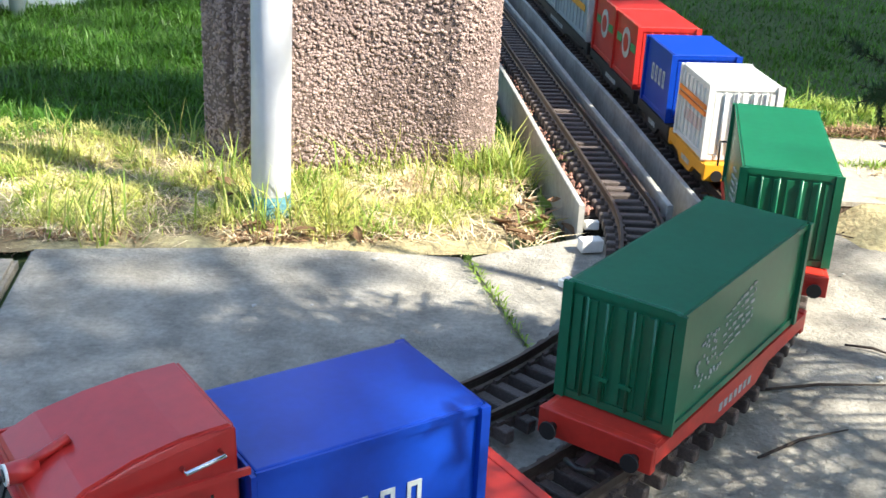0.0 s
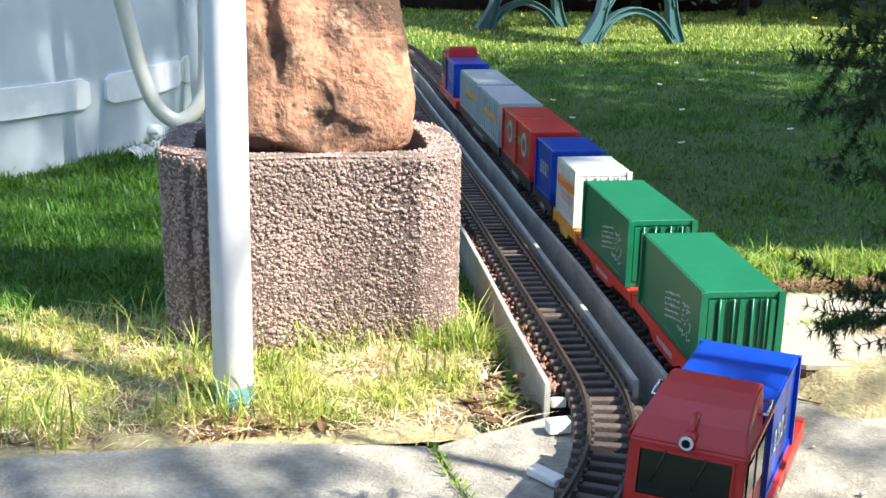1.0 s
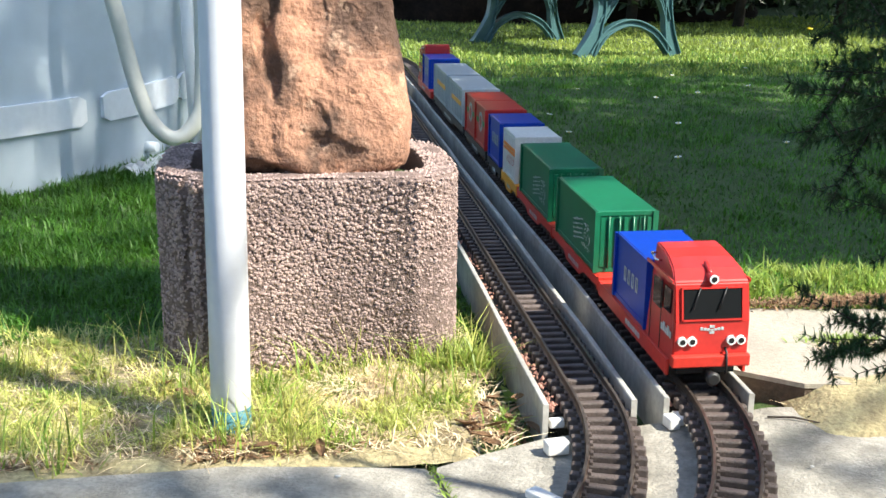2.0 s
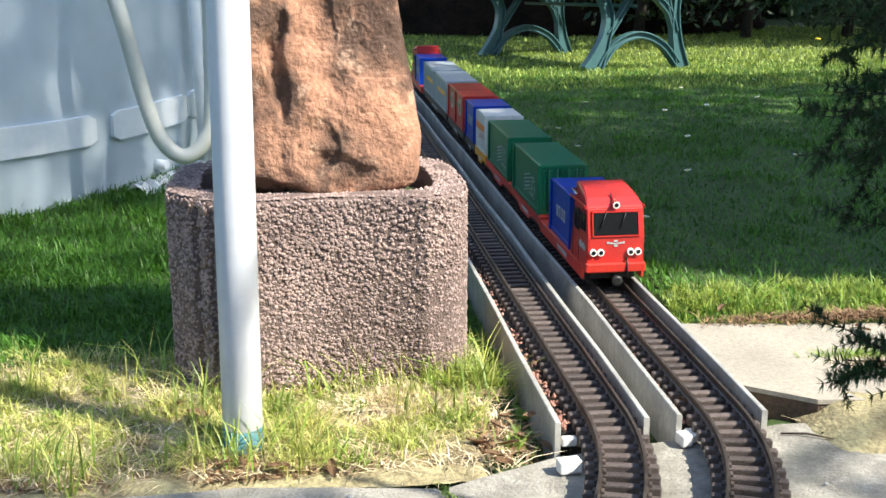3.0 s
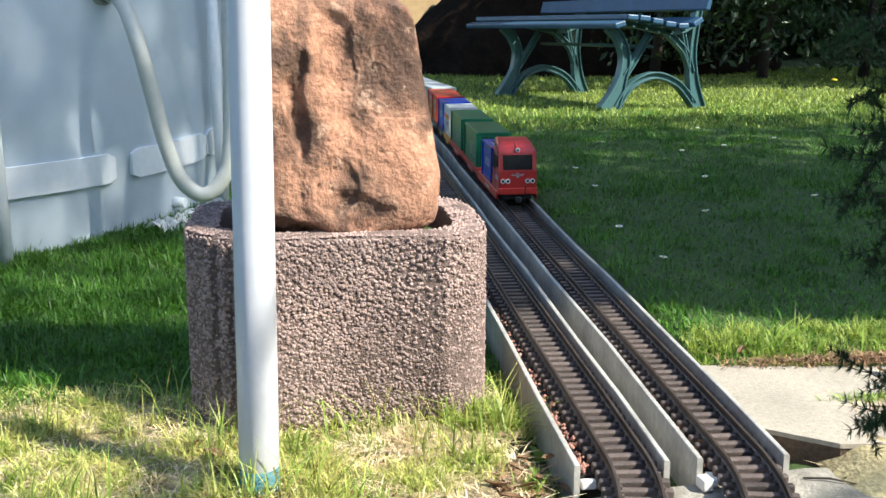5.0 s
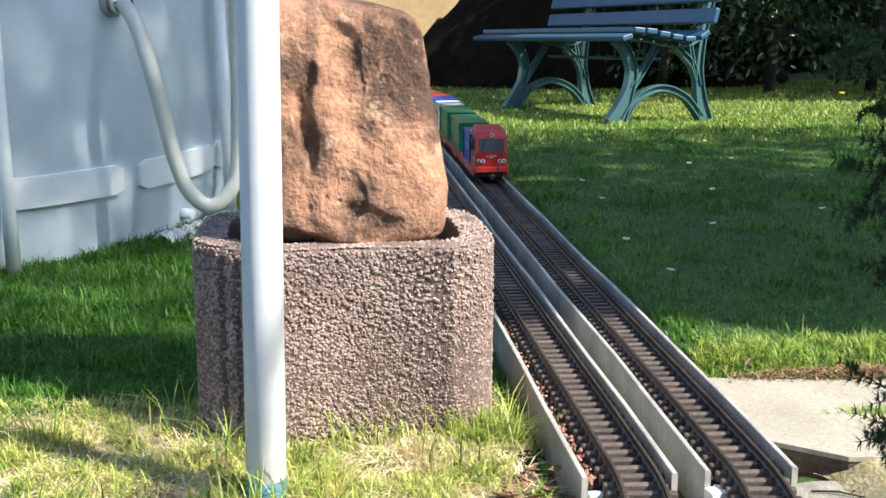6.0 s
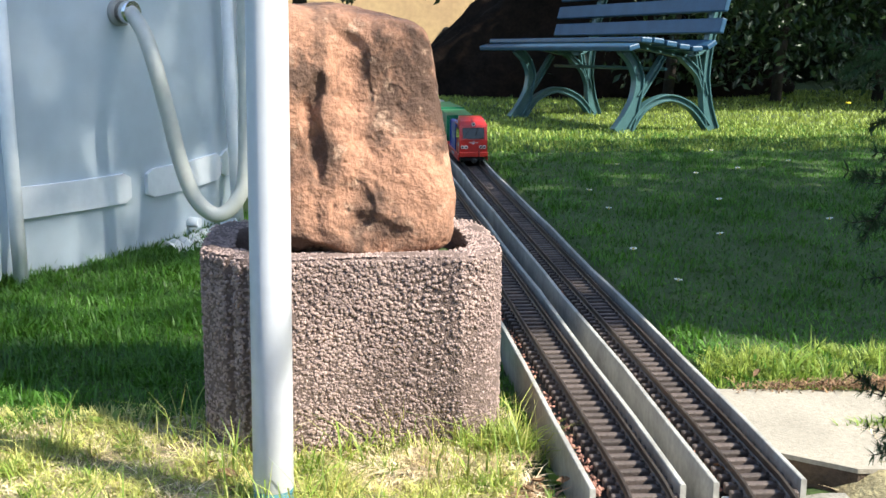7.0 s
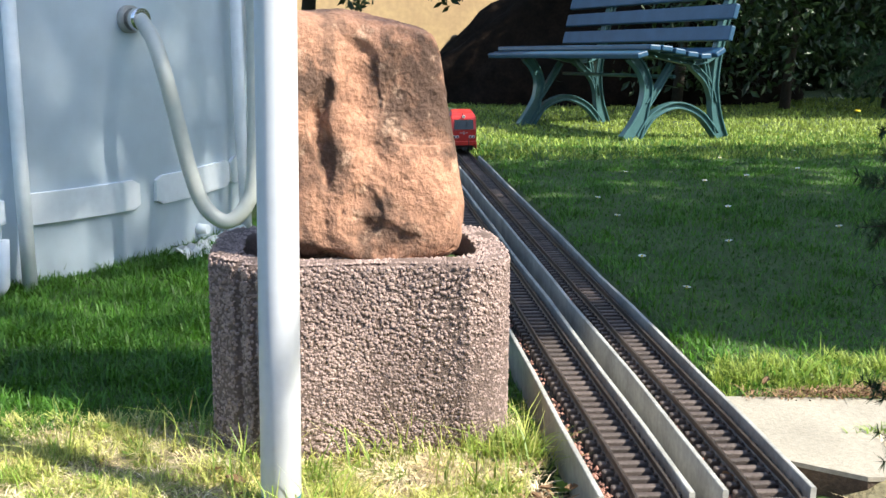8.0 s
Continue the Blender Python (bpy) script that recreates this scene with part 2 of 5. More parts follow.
# ---------- the two track lines ----------
def arc_line(x0, y_bend, arcs, y_far, far_radius, far_turn):
    """A line from the near end of a bend to far away: rows of (x, y, heading), with distance 0 where y is 0."""
    step = 0.01
    back, x, y, h, s = [], x0, y_bend, math.pi / 2, y_bend
    for radius, turn in arcs:
        n = max(1, round(radius * radians(turn) / step))
        d = radius * radians(turn) / n
        for _ in range(n):
            h2 = h - d / radius
            mid = (h + h2) / 2
            x, y, h, s = x - d * math.cos(mid), y - d * math.sin(mid), h2, s - d
            back.append((s, x, y, h))
    for _ in range(80):
        x, y, s = x - step * math.cos(h), y - step * math.sin(h), s - step
        back.append((s, x, y, h))
    rows = back[::-1]
    n = round((y_far - y_bend) / step)
    rows += [(y_bend + (y_far - y_bend) * k / n, x0 + drift(y_bend + (y_far - y_bend) * k / n), y_bend + (y_far - y_bend) * k / n, math.pi / 2) for k in range(n + 1)]
    s, x, y, h = rows[-1]
    n = round(far_radius * radians(far_turn) / step)
    for _ in range(n):
        h2 = h + step / far_radius
        mid = (h + h2) / 2
        x, y, h, s = x + step * math.cos(mid), y + step * math.sin(mid), h2, s + step
        rows.append((s, x, y, h))
    return rows


def drift(y):
    """The straight stretch runs a little to the left with distance."""
    return -0.0095 * max(0.0, y - 0.25)


INNER = arc_line(0.024, 0.042, ((0.60, 62),), 3.20, 1.195, 70)
OUTER = arc_line(0.163, 0.045, ((0.60, 30), (1.10, 60)), 3.20, 1.195, 90)


def on_line(line, s):
    """(x, y, heading) at the distance s along a line."""
    arr = line
    if s <= arr[0][0]:
        t, x, y, h = arr[0]
        return x + (s - t) * math.cos(h), y + (s - t) * math.sin(h), h
    if s >= arr[-1][0]:
        t, x, y, h = arr[-1]
        return x + (s - t) * math.cos(h), y + (s - t) * math.sin(h), h
    lo, hi = 0, len(arr) - 1
    while hi - lo > 1:
        mid = (lo + hi) // 2
        if arr[mid][0] <= s:
            lo = mid
        else:
            hi = mid
    a, b = arr[lo], arr[hi]
    f = (s - a[0]) / (b[0] - a[0])
    return tuple(a[k] + (b[k] - a[k]) * f for k in (1, 2, 3))


RAIL_TOP = 0.032


# ---------- ground, paving ----------
def ground_z(x, y):
    """Height of the lawn: a little above the paving beside the track, falling towards the bench."""
    z = -0.012
    z += 0.030 * min(1, max(0, (x - 0.16) / 0.10)) * min(1, max(0, (y - 0.30) / 0.15))
    z -= 0.037 * max(0, y - 2.2) if y < 5.0 else 0.1036 + 0.01 * (y - 5.0)
    z += 0.006 * noise.noise(Vector((x * 2.2, y * 2.2, 3.0)))
    if y < -0.02:
        z = min(z, -0.02)
    if -0.07 < x < 0.235 and -0.6 < y < 3.3:
        z = min(z, -0.03)
    return z


def build_ground():
    xs = sorted({-400, -120, -40, -15, *[k * 0.25 for k in range(-24, 29)], *[k * 0.05 for k in range(-24, 40)], 15, 40, 120, 400})
    ys = sorted({-400, -120, -40, -15, *[k * 0.25 for k in range(-16, 41)], *[k * 0.05 for k in range(-16, 80)], 15, 40, 120, 400})
    verts = [(x, y, ground_z(x, y)) for y in ys for x in xs]
    w = len(xs)
    faces = [(j * w + i, j * w + i + 1, (j + 1) * w + i + 1, (j + 1) * w + i) for j in range(len(ys) - 1) for i in range(w - 1)]
    tagged(mesh_object("ground", verts, faces, "soil", smooth=True), "dark soil and short lawn of the garden", "ground", kind="structure")


def build_strip():
    """Pale dry earth of the bed between path and lawn."""
    bm = bmesh.new()
    nx, ny, rows = 60, 26, []
    for j in range(ny + 1):
        row = []
        for i in range(nx + 1):
            x = -1.0 + 0.885 * i / nx
            y = -0.055 + 0.44 * j / ny
            z = ground_z(x, max(y, 0.0)) + 0.006 + 0.006 * noise.noise(Vector((x * 18, y * 18, 1))) + 0.003 * noise.noise(Vector((x * 60, y * 60, 4)))
            if j == ny or i == 0 or i == nx:
                z -= 0.02
            row.append(bm.verts.new((x, y + 0.02 * noise.noise(Vector((x * 6, 0, 8))) * (j == ny), z)))
        rows.append(row)
    for a, b in zip(rows, rows[1:]):
        for i in range(nx):
            f = bm.faces.new((a[i], a[i + 1], b[i + 1], b[i]))
            f.smooth = True
    tagged(part("ground_bed", bm, "strip_soil", None), "pale dry earth strewn with straw beside the path", "ground", kind="structure")


def slab(outline, z0, z1, mat, parent, jitter=0.0015):
    bm = bmesh.new()
    pts = []
    for k, (x, y) in enumerate(outline):
        x2, y2 = outline[(k + 1) % len(outline)]
        for f in (0, 0.25, 0.5, 0.75):
            px, py = x + (x2 - x) * f, y + (y2 - y) * f
            pts.append((px + random.uniform(-jitter, jitter), py + random.uniform(-jitter, jitter)))
    add_strip(bm, pts, z0, z1, 0.004)
    return part("paving_slab", bm, mat, parent)


def build_paving():
    pave = thing("pavement", "weathered grey concrete slabs of a garden path", "pavement", kind="structure")
    slab([(-0.640, -0.70), (-0.1455, -0.70), (-0.1455, -0.32), (-0.1865, -0.074), (-0.40, -0.047), (-0.648, -0.060)], -0.05, 0.0, "slab", pave)
    slab([(-0.1449, -0.70), (0.62, -0.70), (0.62, 0.02), (0.36, 0.04), (0.245, 0.045), (-0.05, -0.012), (-0.1858, -0.0725), (-0.1449, -0.32)], -0.05, -0.002, "slab", pave)
    slab([(-1.30, -0.70), (-0.655, -0.70), (-0.660, -0.07), (-1.30, -0.10)], -0.05, -0.006, "slab", pave)
    slab([(-1.30, -1.45), (-0.655, -1.45), (-0.655, -0.712), (-1.30, -0.712)], -0.05, -0.004, "slab", pave)
    slab([(-0.643, -1.45), (0.02, -1.45), (0.02, -0.712), (-0.643, -0.712)], -0.05, -0.002, "slab", pave)
    slab([(0.03, -1.45), (0.70, -1.45), (0.70, -0.712), (0.03, -0.712)], -0.05, -0.003, "slab", pave)
    # slab beside outer trough, tipped up against it, side edge's shade painted dark brown
    tilt = lambda x, y: 0.028 - 0.030 * (x - 0.2145)
    edge = [(0.2145, 0.335), (0.42, 0.330), (0.62, 0.325), (0.62, 0.062), (0.40, 0.040), (0.292, 0.046), (0.2145, 0.098)]
    for lift, mat in ((0.0, "slab_warm"), (-0.0065, "edge_shade_brown")):
        bm = bmesh.new()
        inset = 0.0 if lift == 0 else 0.0015
        hi = [bm.verts.new((x + inset * (1 if x < 0.4 else -1), y + inset, tilt(x, y) + lift)) for x, y in edge]
        lo = [bm.verts.new((v.co.x, v.co.y, v.co.z - 0.006 if lift == 0 else -0.05)) for v in hi]
        bm.faces.new(hi), bm.faces.new(lo[::-1])
        for k in range(len(hi)):
            q = (k + 1) % len(hi)
            bm.faces.new((lo[k], lo[q], hi[q], hi[k]))
        bmesh.ops.recalc_face_normals(bm, faces=bm.faces)
        part("paving_slab" if lift == 0 else "slab_bedding", bm, mat, pave, "" if lift == 0 else "side edge of the tipped slab, its shade painted dark brown")
    bm = bmesh.new()
    rows = []
    for i in range(31):
        x = 0.270 + 0.36 * i / 30
        grow = min(1.0, (x - 0.270) / 0.05)
        row = []
        for j in range(11):
            f = j / 10
            y = 0.085 - 0.17 * f
            rise = min(1.0, max(0.0, (y + 0.075) / 0.115))
            z = -0.005 + 0.0295 * grow * rise * rise * (3 - 2 * rise) + 0.003 * noise.noise(Vector((x * 40, y * 40, 0))) * (0.2 + grow)
            row.append(bm.verts.new((x, y, z if 0 < j < 10 else z - 0.006)))
        rows.append(row)
    for a, b in zip(rows, rows[1:]):
        for j in range(10):
            bm.faces.new((a[j], b[j], b[j + 1], a[j + 1])).smooth = True
    tagged(part("earth_bank", bm, "strip_soil", None), "dry mossy earth banked against the slab edge", "earth", kind="structure")


# ---------- track ----------
RAIL_PROFILE = [(-0.0016, 0.0), (-0.0016, -0.0028), (-0.0006, -0.0038), (-0.0006, -0.0090), (-0.0026, -0.0104), (-0.0026, -0.0117),
                (0.0026, -0.0117), (0.0026, -0.0104), (0.0006, -0.0090), (0.0006, -0.0038), (0.0016, -0.0028), (0.0016, 0.0)]


def build_track(line, label, s_from, s_to):
    track = thing("railway_track", label, "track", "garden railway tracks")
    pts = [(x, y, h) for s, x, y, h in line if s_from <= s <= s_to]
    thin = [p for k, p in enumerate(pts) if k % 2 == 0]
    for side in (-1, 1):
        bm = bmesh.new()
        add_extrusion(bm, thin, [(u + side * 0.0238, v + RAIL_TOP) for u, v in RAIL_PROFILE])
        part("rail", bm, "rail", track, "brown tarnished brass rail")
    pitch, s, me = 0.0238, s_from + 0.01, None
    while s < s_to:
        x, y, h = on_line(line, s)
        if me is None:
            bm = bmesh.new()
            add_box(bm, -0.0050, -0.040, RAIL_TOP - 0.024, 0.0050, 0.040, RAIL_TOP - 0.0118, 0.0018)
            for q in (-0.0238, 0.0238):
                add_box(bm, -0.004, q - 0.0062, RAIL_TOP - 0.0119, 0.004, q - 0.0028, RAIL_TOP - 0.0085)
                add_box(bm, -0.004, q + 0.0028, RAIL_TOP - 0.0119, 0.004, q + 0.0062, RAIL_TOP - 0.0085)
            ob = part("sleeper", bm, "sleeper", track)
            me = ob.data
        else:
            ob = new("sleeper", me)
            ob.parent = track
        ob.matrix_local = pose(x, y, 0, 0, 0, math.degrees(h) + random.uniform(-0.8, 0.8))
        s += pitch
    # plastic webs that join the sleepers under each rail
    for side in (-1, 1):
        bm = bmesh.new()
        add_extrusion(bm, thin, [(side * 0.0238 + u, v + RAIL_TOP) for u, v in ((-0.002, -0.0145), (-0.002, -0.021), (0.002, -0.021), (0.002, -0.0145))])
        part("sleeper_web", bm, "sleeper", track)
    return track


def build_trough(x0, x1, y0, y1, label):
    tr = thing("track_trough", label, "trough", "track troughs")
    for x, low in ((x0, -0.045), (x1, -0.025)):
        bm = bmesh.new()
        n = 14
        prev = None
        for k in range(n + 1):
            y = y0 + (y1 - y0) * k / n
            dx, dz = 0.0012 * math.sin(k * 2.1 + x * 90), 0.0012 * math.sin(k * 1.3 + x * 50)
            ring = [bm.verts.new((x + dx + drift(y) + u, y, v)) for u, v in ((-0.0035, low), (0.0035, low), (0.0035, 0.0335 + dz), (0.0025, 0.0345 + dz), (-0.0025, 0.0345 + dz), (-0.0035, 0.0335 + dz))]
            if prev:
                for i in range(6):
                    bm.faces.new((prev[i], prev[(i + 1) % 6], ring[(i + 1) % 6], ring[i]))
            else:
                bm.faces.new(ring[::-1])
            prev = ring
        bm.faces.new(prev)
        bmesh.ops.recalc_face_normals(bm, faces=bm.faces)
        part("side_board", bm, "board", tr, "grey weathered upright edging board")
    bm = bmesh.new()
    add_strip(bm, [(x0 + 0.0036, y0 + 0.03), (x1 - 0.0036, y0 + 0.03), (x1 - 0.0036, 0.25), (x1 - 0.0036 + drift(y1), y1), (x0 + 0.0036 + drift(y1), y1), (x0 + 0.0036, 0.25)], -0.03, RAIL_TOP - 0.0245)
    part("bed", bm, "gravel", tr, "dark gritty track bed")
    return tr


def build_chips():
    """Loose red-brown brick chips along the left edge of each trough."""
    rnd = random.Random(5)
    verts, faces = [], []
    for x0, x1, n in ((-0.036, -0.018, 520), (0.110, 0.122, 380)):
        for _ in range(n):
            y = 0.03 + 2.4 * rnd.random() ** 1.6
            c = Vector((rnd.uniform(x0, x1) + drift(y), y, RAIL_TOP - 0.0225 + rnd.random() * 0.006))
            r = rnd.uniform(0.0015, 0.0042)
            b = len(verts)
            for d in ((1, 0, 0), (-1, 0, 0), (0, 1, 0), (0, -1, 0), (0, 0, 1), (0, 0, -1)):
                verts.append(tuple(c + Vector(d) * r * rnd.uniform(0.6, 1.2)))
            for f in ((0, 2, 4), (2, 1, 4), (1, 3, 4), (3, 0, 4), (2, 0, 5), (1, 2, 5), (3, 1, 5), (0, 3, 5)):
                faces.append(tuple(b + i for i in f))
    tagged(mesh_object("brick_chips", verts, faces, "chip"), "red-brown brick chips strewn beside the rails", "gravel", kind="stuff")


def build_white_blocks():
    for k, (x, y, z, a, sx, sy, sz) in enumerate(((-0.041, -0.056, 0.0, 8, 0.026, 0.017, 0.015), (-0.078, -0.165, 0.0, 35, 0.017, 0.040, 0.009), (-0.026, 0.010, 0.0, 3, 0.018, 0.010, 0.011),
                                                   (0.108, -0.004, 0.0, 10, 0.014, 0.020, 0.014), (0.120, 0.008, 0.0, -12, 0.013, 0.024, 0.010))):
        bm = box(-sx / 2, -sy / 2, 0, sx / 2, sy / 2, sz, 0.002)
        ob = part("white_block", bm, "white_block", None)
        ob.matrix_world = pose(x, y, z, 0, 0, a)
        tagged(ob, "small white plaster block wedged beside the sleepers", "block", "white blocks")


# ---------- planter, boulder, pole ----------
PLANTER = (-0.3035, 0.362)


def planter_radius(a, grow=0.0):
    """Outline of the interlocking planter ring: a rounded oblong, hollowed in front, with a keyed chamfer at one corner."""
    p = 4.2 if math.cos(a) > 0 else 6.0
    rx, ry = 0.1975 + grow, 0.147 + grow
    ca, sa = math.cos(a), math.sin(a)
    r = ((abs(ca) / rx) ** p + (abs(sa) / ry) ** p) ** (-1 / p)
    if sa < -0.2:
        for _ in range(3):
            u = (r * ca - 0.012) / 0.138
            if abs(u) < 1:
                r = min(r, (0.147 + grow - 0.021 * (1 - u * u) ** 0.75) / -sa)
    facing = -0.766 * ca - 0.643 * sa
    if facing > 0.2:
        q = (0.189 + grow) / facing
        if q < r:
            along = q * (-0.643 * ca + 0.766 * sa)
            key = sum(max(0.0, 1 - abs(along - c) / 0.008) for c in (-0.008, 0.024))
            r = q - 0.011 * min(1.0, key * 1.6)
    return r


def build_planter():
    pl = thing("stone_planter", "rough exposed-aggregate concrete planter block, reddish grey", "planter", at=pose(PLANTER[0], PLANTER[1], 0, 0, 0, 1.5))
    bm = bmesh.new()
    n, rings = 240, []
    for grow, z in ((0, -0.04), (0, 0.0), (0.001, 0.08), (0, 0.16), (0, 0.240), (-0.003, 0.249), (-0.012, 0.253), (-0.038, 0.251), (-0.044, 0.245), (-0.048, 0.20), (-0.048, 0.195)):
        ring = []
        for k in range(n):
            a = 2 * math.pi * k / n
            r = planter_radius(a, grow)
            x, y = r * math.cos(a), r * math.sin(a)
            d = 0.003 * noise.noise(Vector((x * 30, y * 30, z * 30)))
            ring.append(bm.verts.new((x * (1 + d * 2), y * (1 + d * 2), z + d)))
        rings.append(ring)
    for a, b in zip(rings, rings[1:]):
        for k in range(n):
            f = bm.faces.new((a[k], a[(k + 1) % n], b[(k + 1) % n], b[k]))
            f.smooth = True
    bm.faces.new(rings[-1])
    part("ring", bm, "planter", pl)
    # aggregate pebbles standing out of the face
    rnd = random.Random(11)
    verts, faces = [], []
    for _ in range(14000):
        z = rnd.uniform(0.0, 0.248)
        a = rnd.uniform(math.pi * 0.93, math.pi * 2.12)
        r = planter_radius(a)
        x, y = r * math.cos(a), r * math.sin(a)
        r1, r2 = planter_radius(a - 0.01), planter_radius(a + 0.01)
        tx, ty = r2 * math.cos(a + 0.01) - r1 * math.cos(a - 0.01), r2 * math.sin(a + 0.01) - r1 * math.sin(a - 0.01)
        nv = Vector((ty, -tx, 0)).normalized()
        tv = Vector((-nv.y, nv.x, 0))
        rr = rnd.uniform(0.0014, 0.0031)
        up = Vector((0, 0, 1))
        c = Vector((x, y, z)) + nv * rnd.uniform(-0.0012, 0.0005)
        b = len(verts)
        k = 5
        t0 = rnd.uniform(0, 1)
        el = rnd.uniform(0.7, 1.4)
        for i in range(k):
            an = 2 * math.pi * (i + t0) / k
            verts.append(tuple(c + (tv * math.cos(an) * el + up * math.sin(an)) * rr * rnd.uniform(0.7, 1.25)))
        for i in range(k):
            an = 2 * math.pi * (i + t0) / k
            verts.append(tuple(c + tv * math.cos(an) * rr * el * 0.66 + up * math.sin(an) * rr * 0.66 + nv * rr * 0.75))
        verts.append(tuple(c + nv * rr * 0.95))
        for i in range(k):
            j = (i + 1) % k
            faces.append((b + i, b + j, b + k + j, b + k + i))
            faces.append((b + k + i, b + k + j, b + 2 * k))
    for _ in range(2600):
        a = rnd.uniform(0, 2 * math.pi)
        r = planter_radius(a, -rnd.uniform(0.002, 0.042))
        c = Vector((r * math.cos(a), r * math.sin(a), 0.2515))
        rr = rnd.uniform(0.0012, 0.0034)
        b, k = len(verts), 5
        for i in range(k):
            an = 2 * math.pi * (i + rnd.random() * 0.5) / k
            verts.append(tuple(c + Vector((math.cos(an), math.sin(an), 0)) * rr))
        verts.append(tuple(c + Vector((0, 0, rr * 0.8))))
        for i in range(k):
            faces.append((b + i, b + (i + 1) % k, b + k))
    tagged(mesh_object("aggregate", verts, faces, "pebble", pl), kind="stuff")
    # earth inside the ring
    bm = bmesh.new()
    bmesh.ops.create_circle(bm, cap_ends=True, segments=32, radius=1)
    bmesh.ops.transform(bm, verts=bm.verts, matrix=Matrix.Translation((0, 0, 0.225)) @ Matrix.Diagonal((0.150, 0.100, 1, 1)))
    part("earth", bm, "soil", pl, "dark earth inside the ring")


def build_boulder():
    bm = bmesh.new()
    bmesh.ops.create_icosphere(bm, subdivisions=7, radius=1)
    for v in bm.verts:
        d = v.co.normalized()
        p = 8.0
        r = (abs(d.x) ** p + abs(d.y) ** p + abs(d.z) ** p) ** (-1 / p)
        x, y, z = d.x * r, d.y * r, d.z * r
        z01 = (z + 1) / 2
        half = 0.122 - 0.034 * z01 ** 2.2 if x > 0 else 0.137
        co = Vector((x * half - 0.004 * z01, y * (0.108 - 0.02 * z01), z * 0.158 - (0.010 * x if z > 0 else 0)))
        q = co * 10
        warp = q + 0.35 * Vector((noise.noise(q * 1.5), noise.noise(q * 1.5 + Vector((3, 3, 3))), noise.noise(q * 1.5 + Vector((8, 1, 6)))))
        f = noise.voronoi(Vector((warp.x, warp.y * 0.7, warp.z * 0.6)) * 0.85 + Vector((2.3, 0.4, 5.1)))[0]
        facet = 0.014 * (f[0] - 0.42)
        ridge = 0.0058 * (noise.ridged_multi_fractal(q * 0.8 + Vector((1, 7, 2)), 0.9, 2.1, 5, 1.0, 2.0) - 1.1)
        pit = -0.0022 * max(0.0, noise.noise(q * 14) - 0.42) * 4
        co += d * (0.008 * noise.noise(q * 0.7) - facet - ridge + 0.0015 * noise.noise(q * 7) + 0.0006 * noise.noise(q * 24) + pit)
        # broken hollows: a gully beside the post, a scoop high up, a notch low in the middle, the undercut foot
        for hx, hz, wx, wz, deep in ((-0.064, 0.010, 0.017, 0.075, 0.015), (-0.020, 0.078, 0.030, 0.052, 0.009), (-0.016, -0.092, 0.030, 0.036, 0.008), (0.014, -0.118, 0.040, 0.022, 0.008), (0.066, 0.018, 0.032, 0.048, 0.005),
                                     (-0.085, -0.150, 0.065, 0.022, 0.020), (0.060, 0.095, 0.030, 0.040, 0.004)):
            if co.y < 0:
                u = (co.x - hx + 0.016 * noise.noise(q * 1.6)) / wx
                w = (co.z - hz + 0.016 * noise.noise(q * 1.6 + Vector((5, 5, 5)))) / wz
                k = u * u + w * w
                if k < 1:
                    co.y += deep * (1 - k) ** (0.55 - 0.25 * max(-1, min(1, u))) * (0.8 + 0.5 * noise.noise(q * 4))
        v.co = co
    for f in bm.faces:
        f.smooth = True
    ob = part("boulder", bm, "rock", None)
    ob.matrix_world = pose(-0.289, 0.362, 0.401, 0, 0, 3)
    tagged(ob, "rugged orange-brown sandstone boulder set in the concrete planter", "boulder")


def build_pole():
    po = thing("pole", "white painted metal post standing in the dry grass", "pole", at=pose(-0.401, 0.062, 0, 0, 0, 0))
    part("shaft", tube([(0, 0, 0.022), (0, 0, 0.0235), (0.0035, 0, 0.3), (0.0072, 0, 0.6), (0.015, 0, 1.2), (0.029, 0, 2.3)], [0.0222, 0.0232, 0.0229, 0.0226, 0.0226, 0.0226], 32), "white_paint", po)
    part("sleeve", tube([(0, 0, -0.06), (0, 0, 0.026)], 0.0228, 32), "turquoise", po, "faded turquoise ground sleeve")


# ---------- pool ----------
POOL = (-1.59, 2.057, 1.0)


def pool_point(a, r=0.0, z=0.0):
    return (POOL[0] + (POOL[2] + r) * math.cos(radians(a)), POOL[1] + (POOL[2] + r) * math.sin(radians(a)), z)


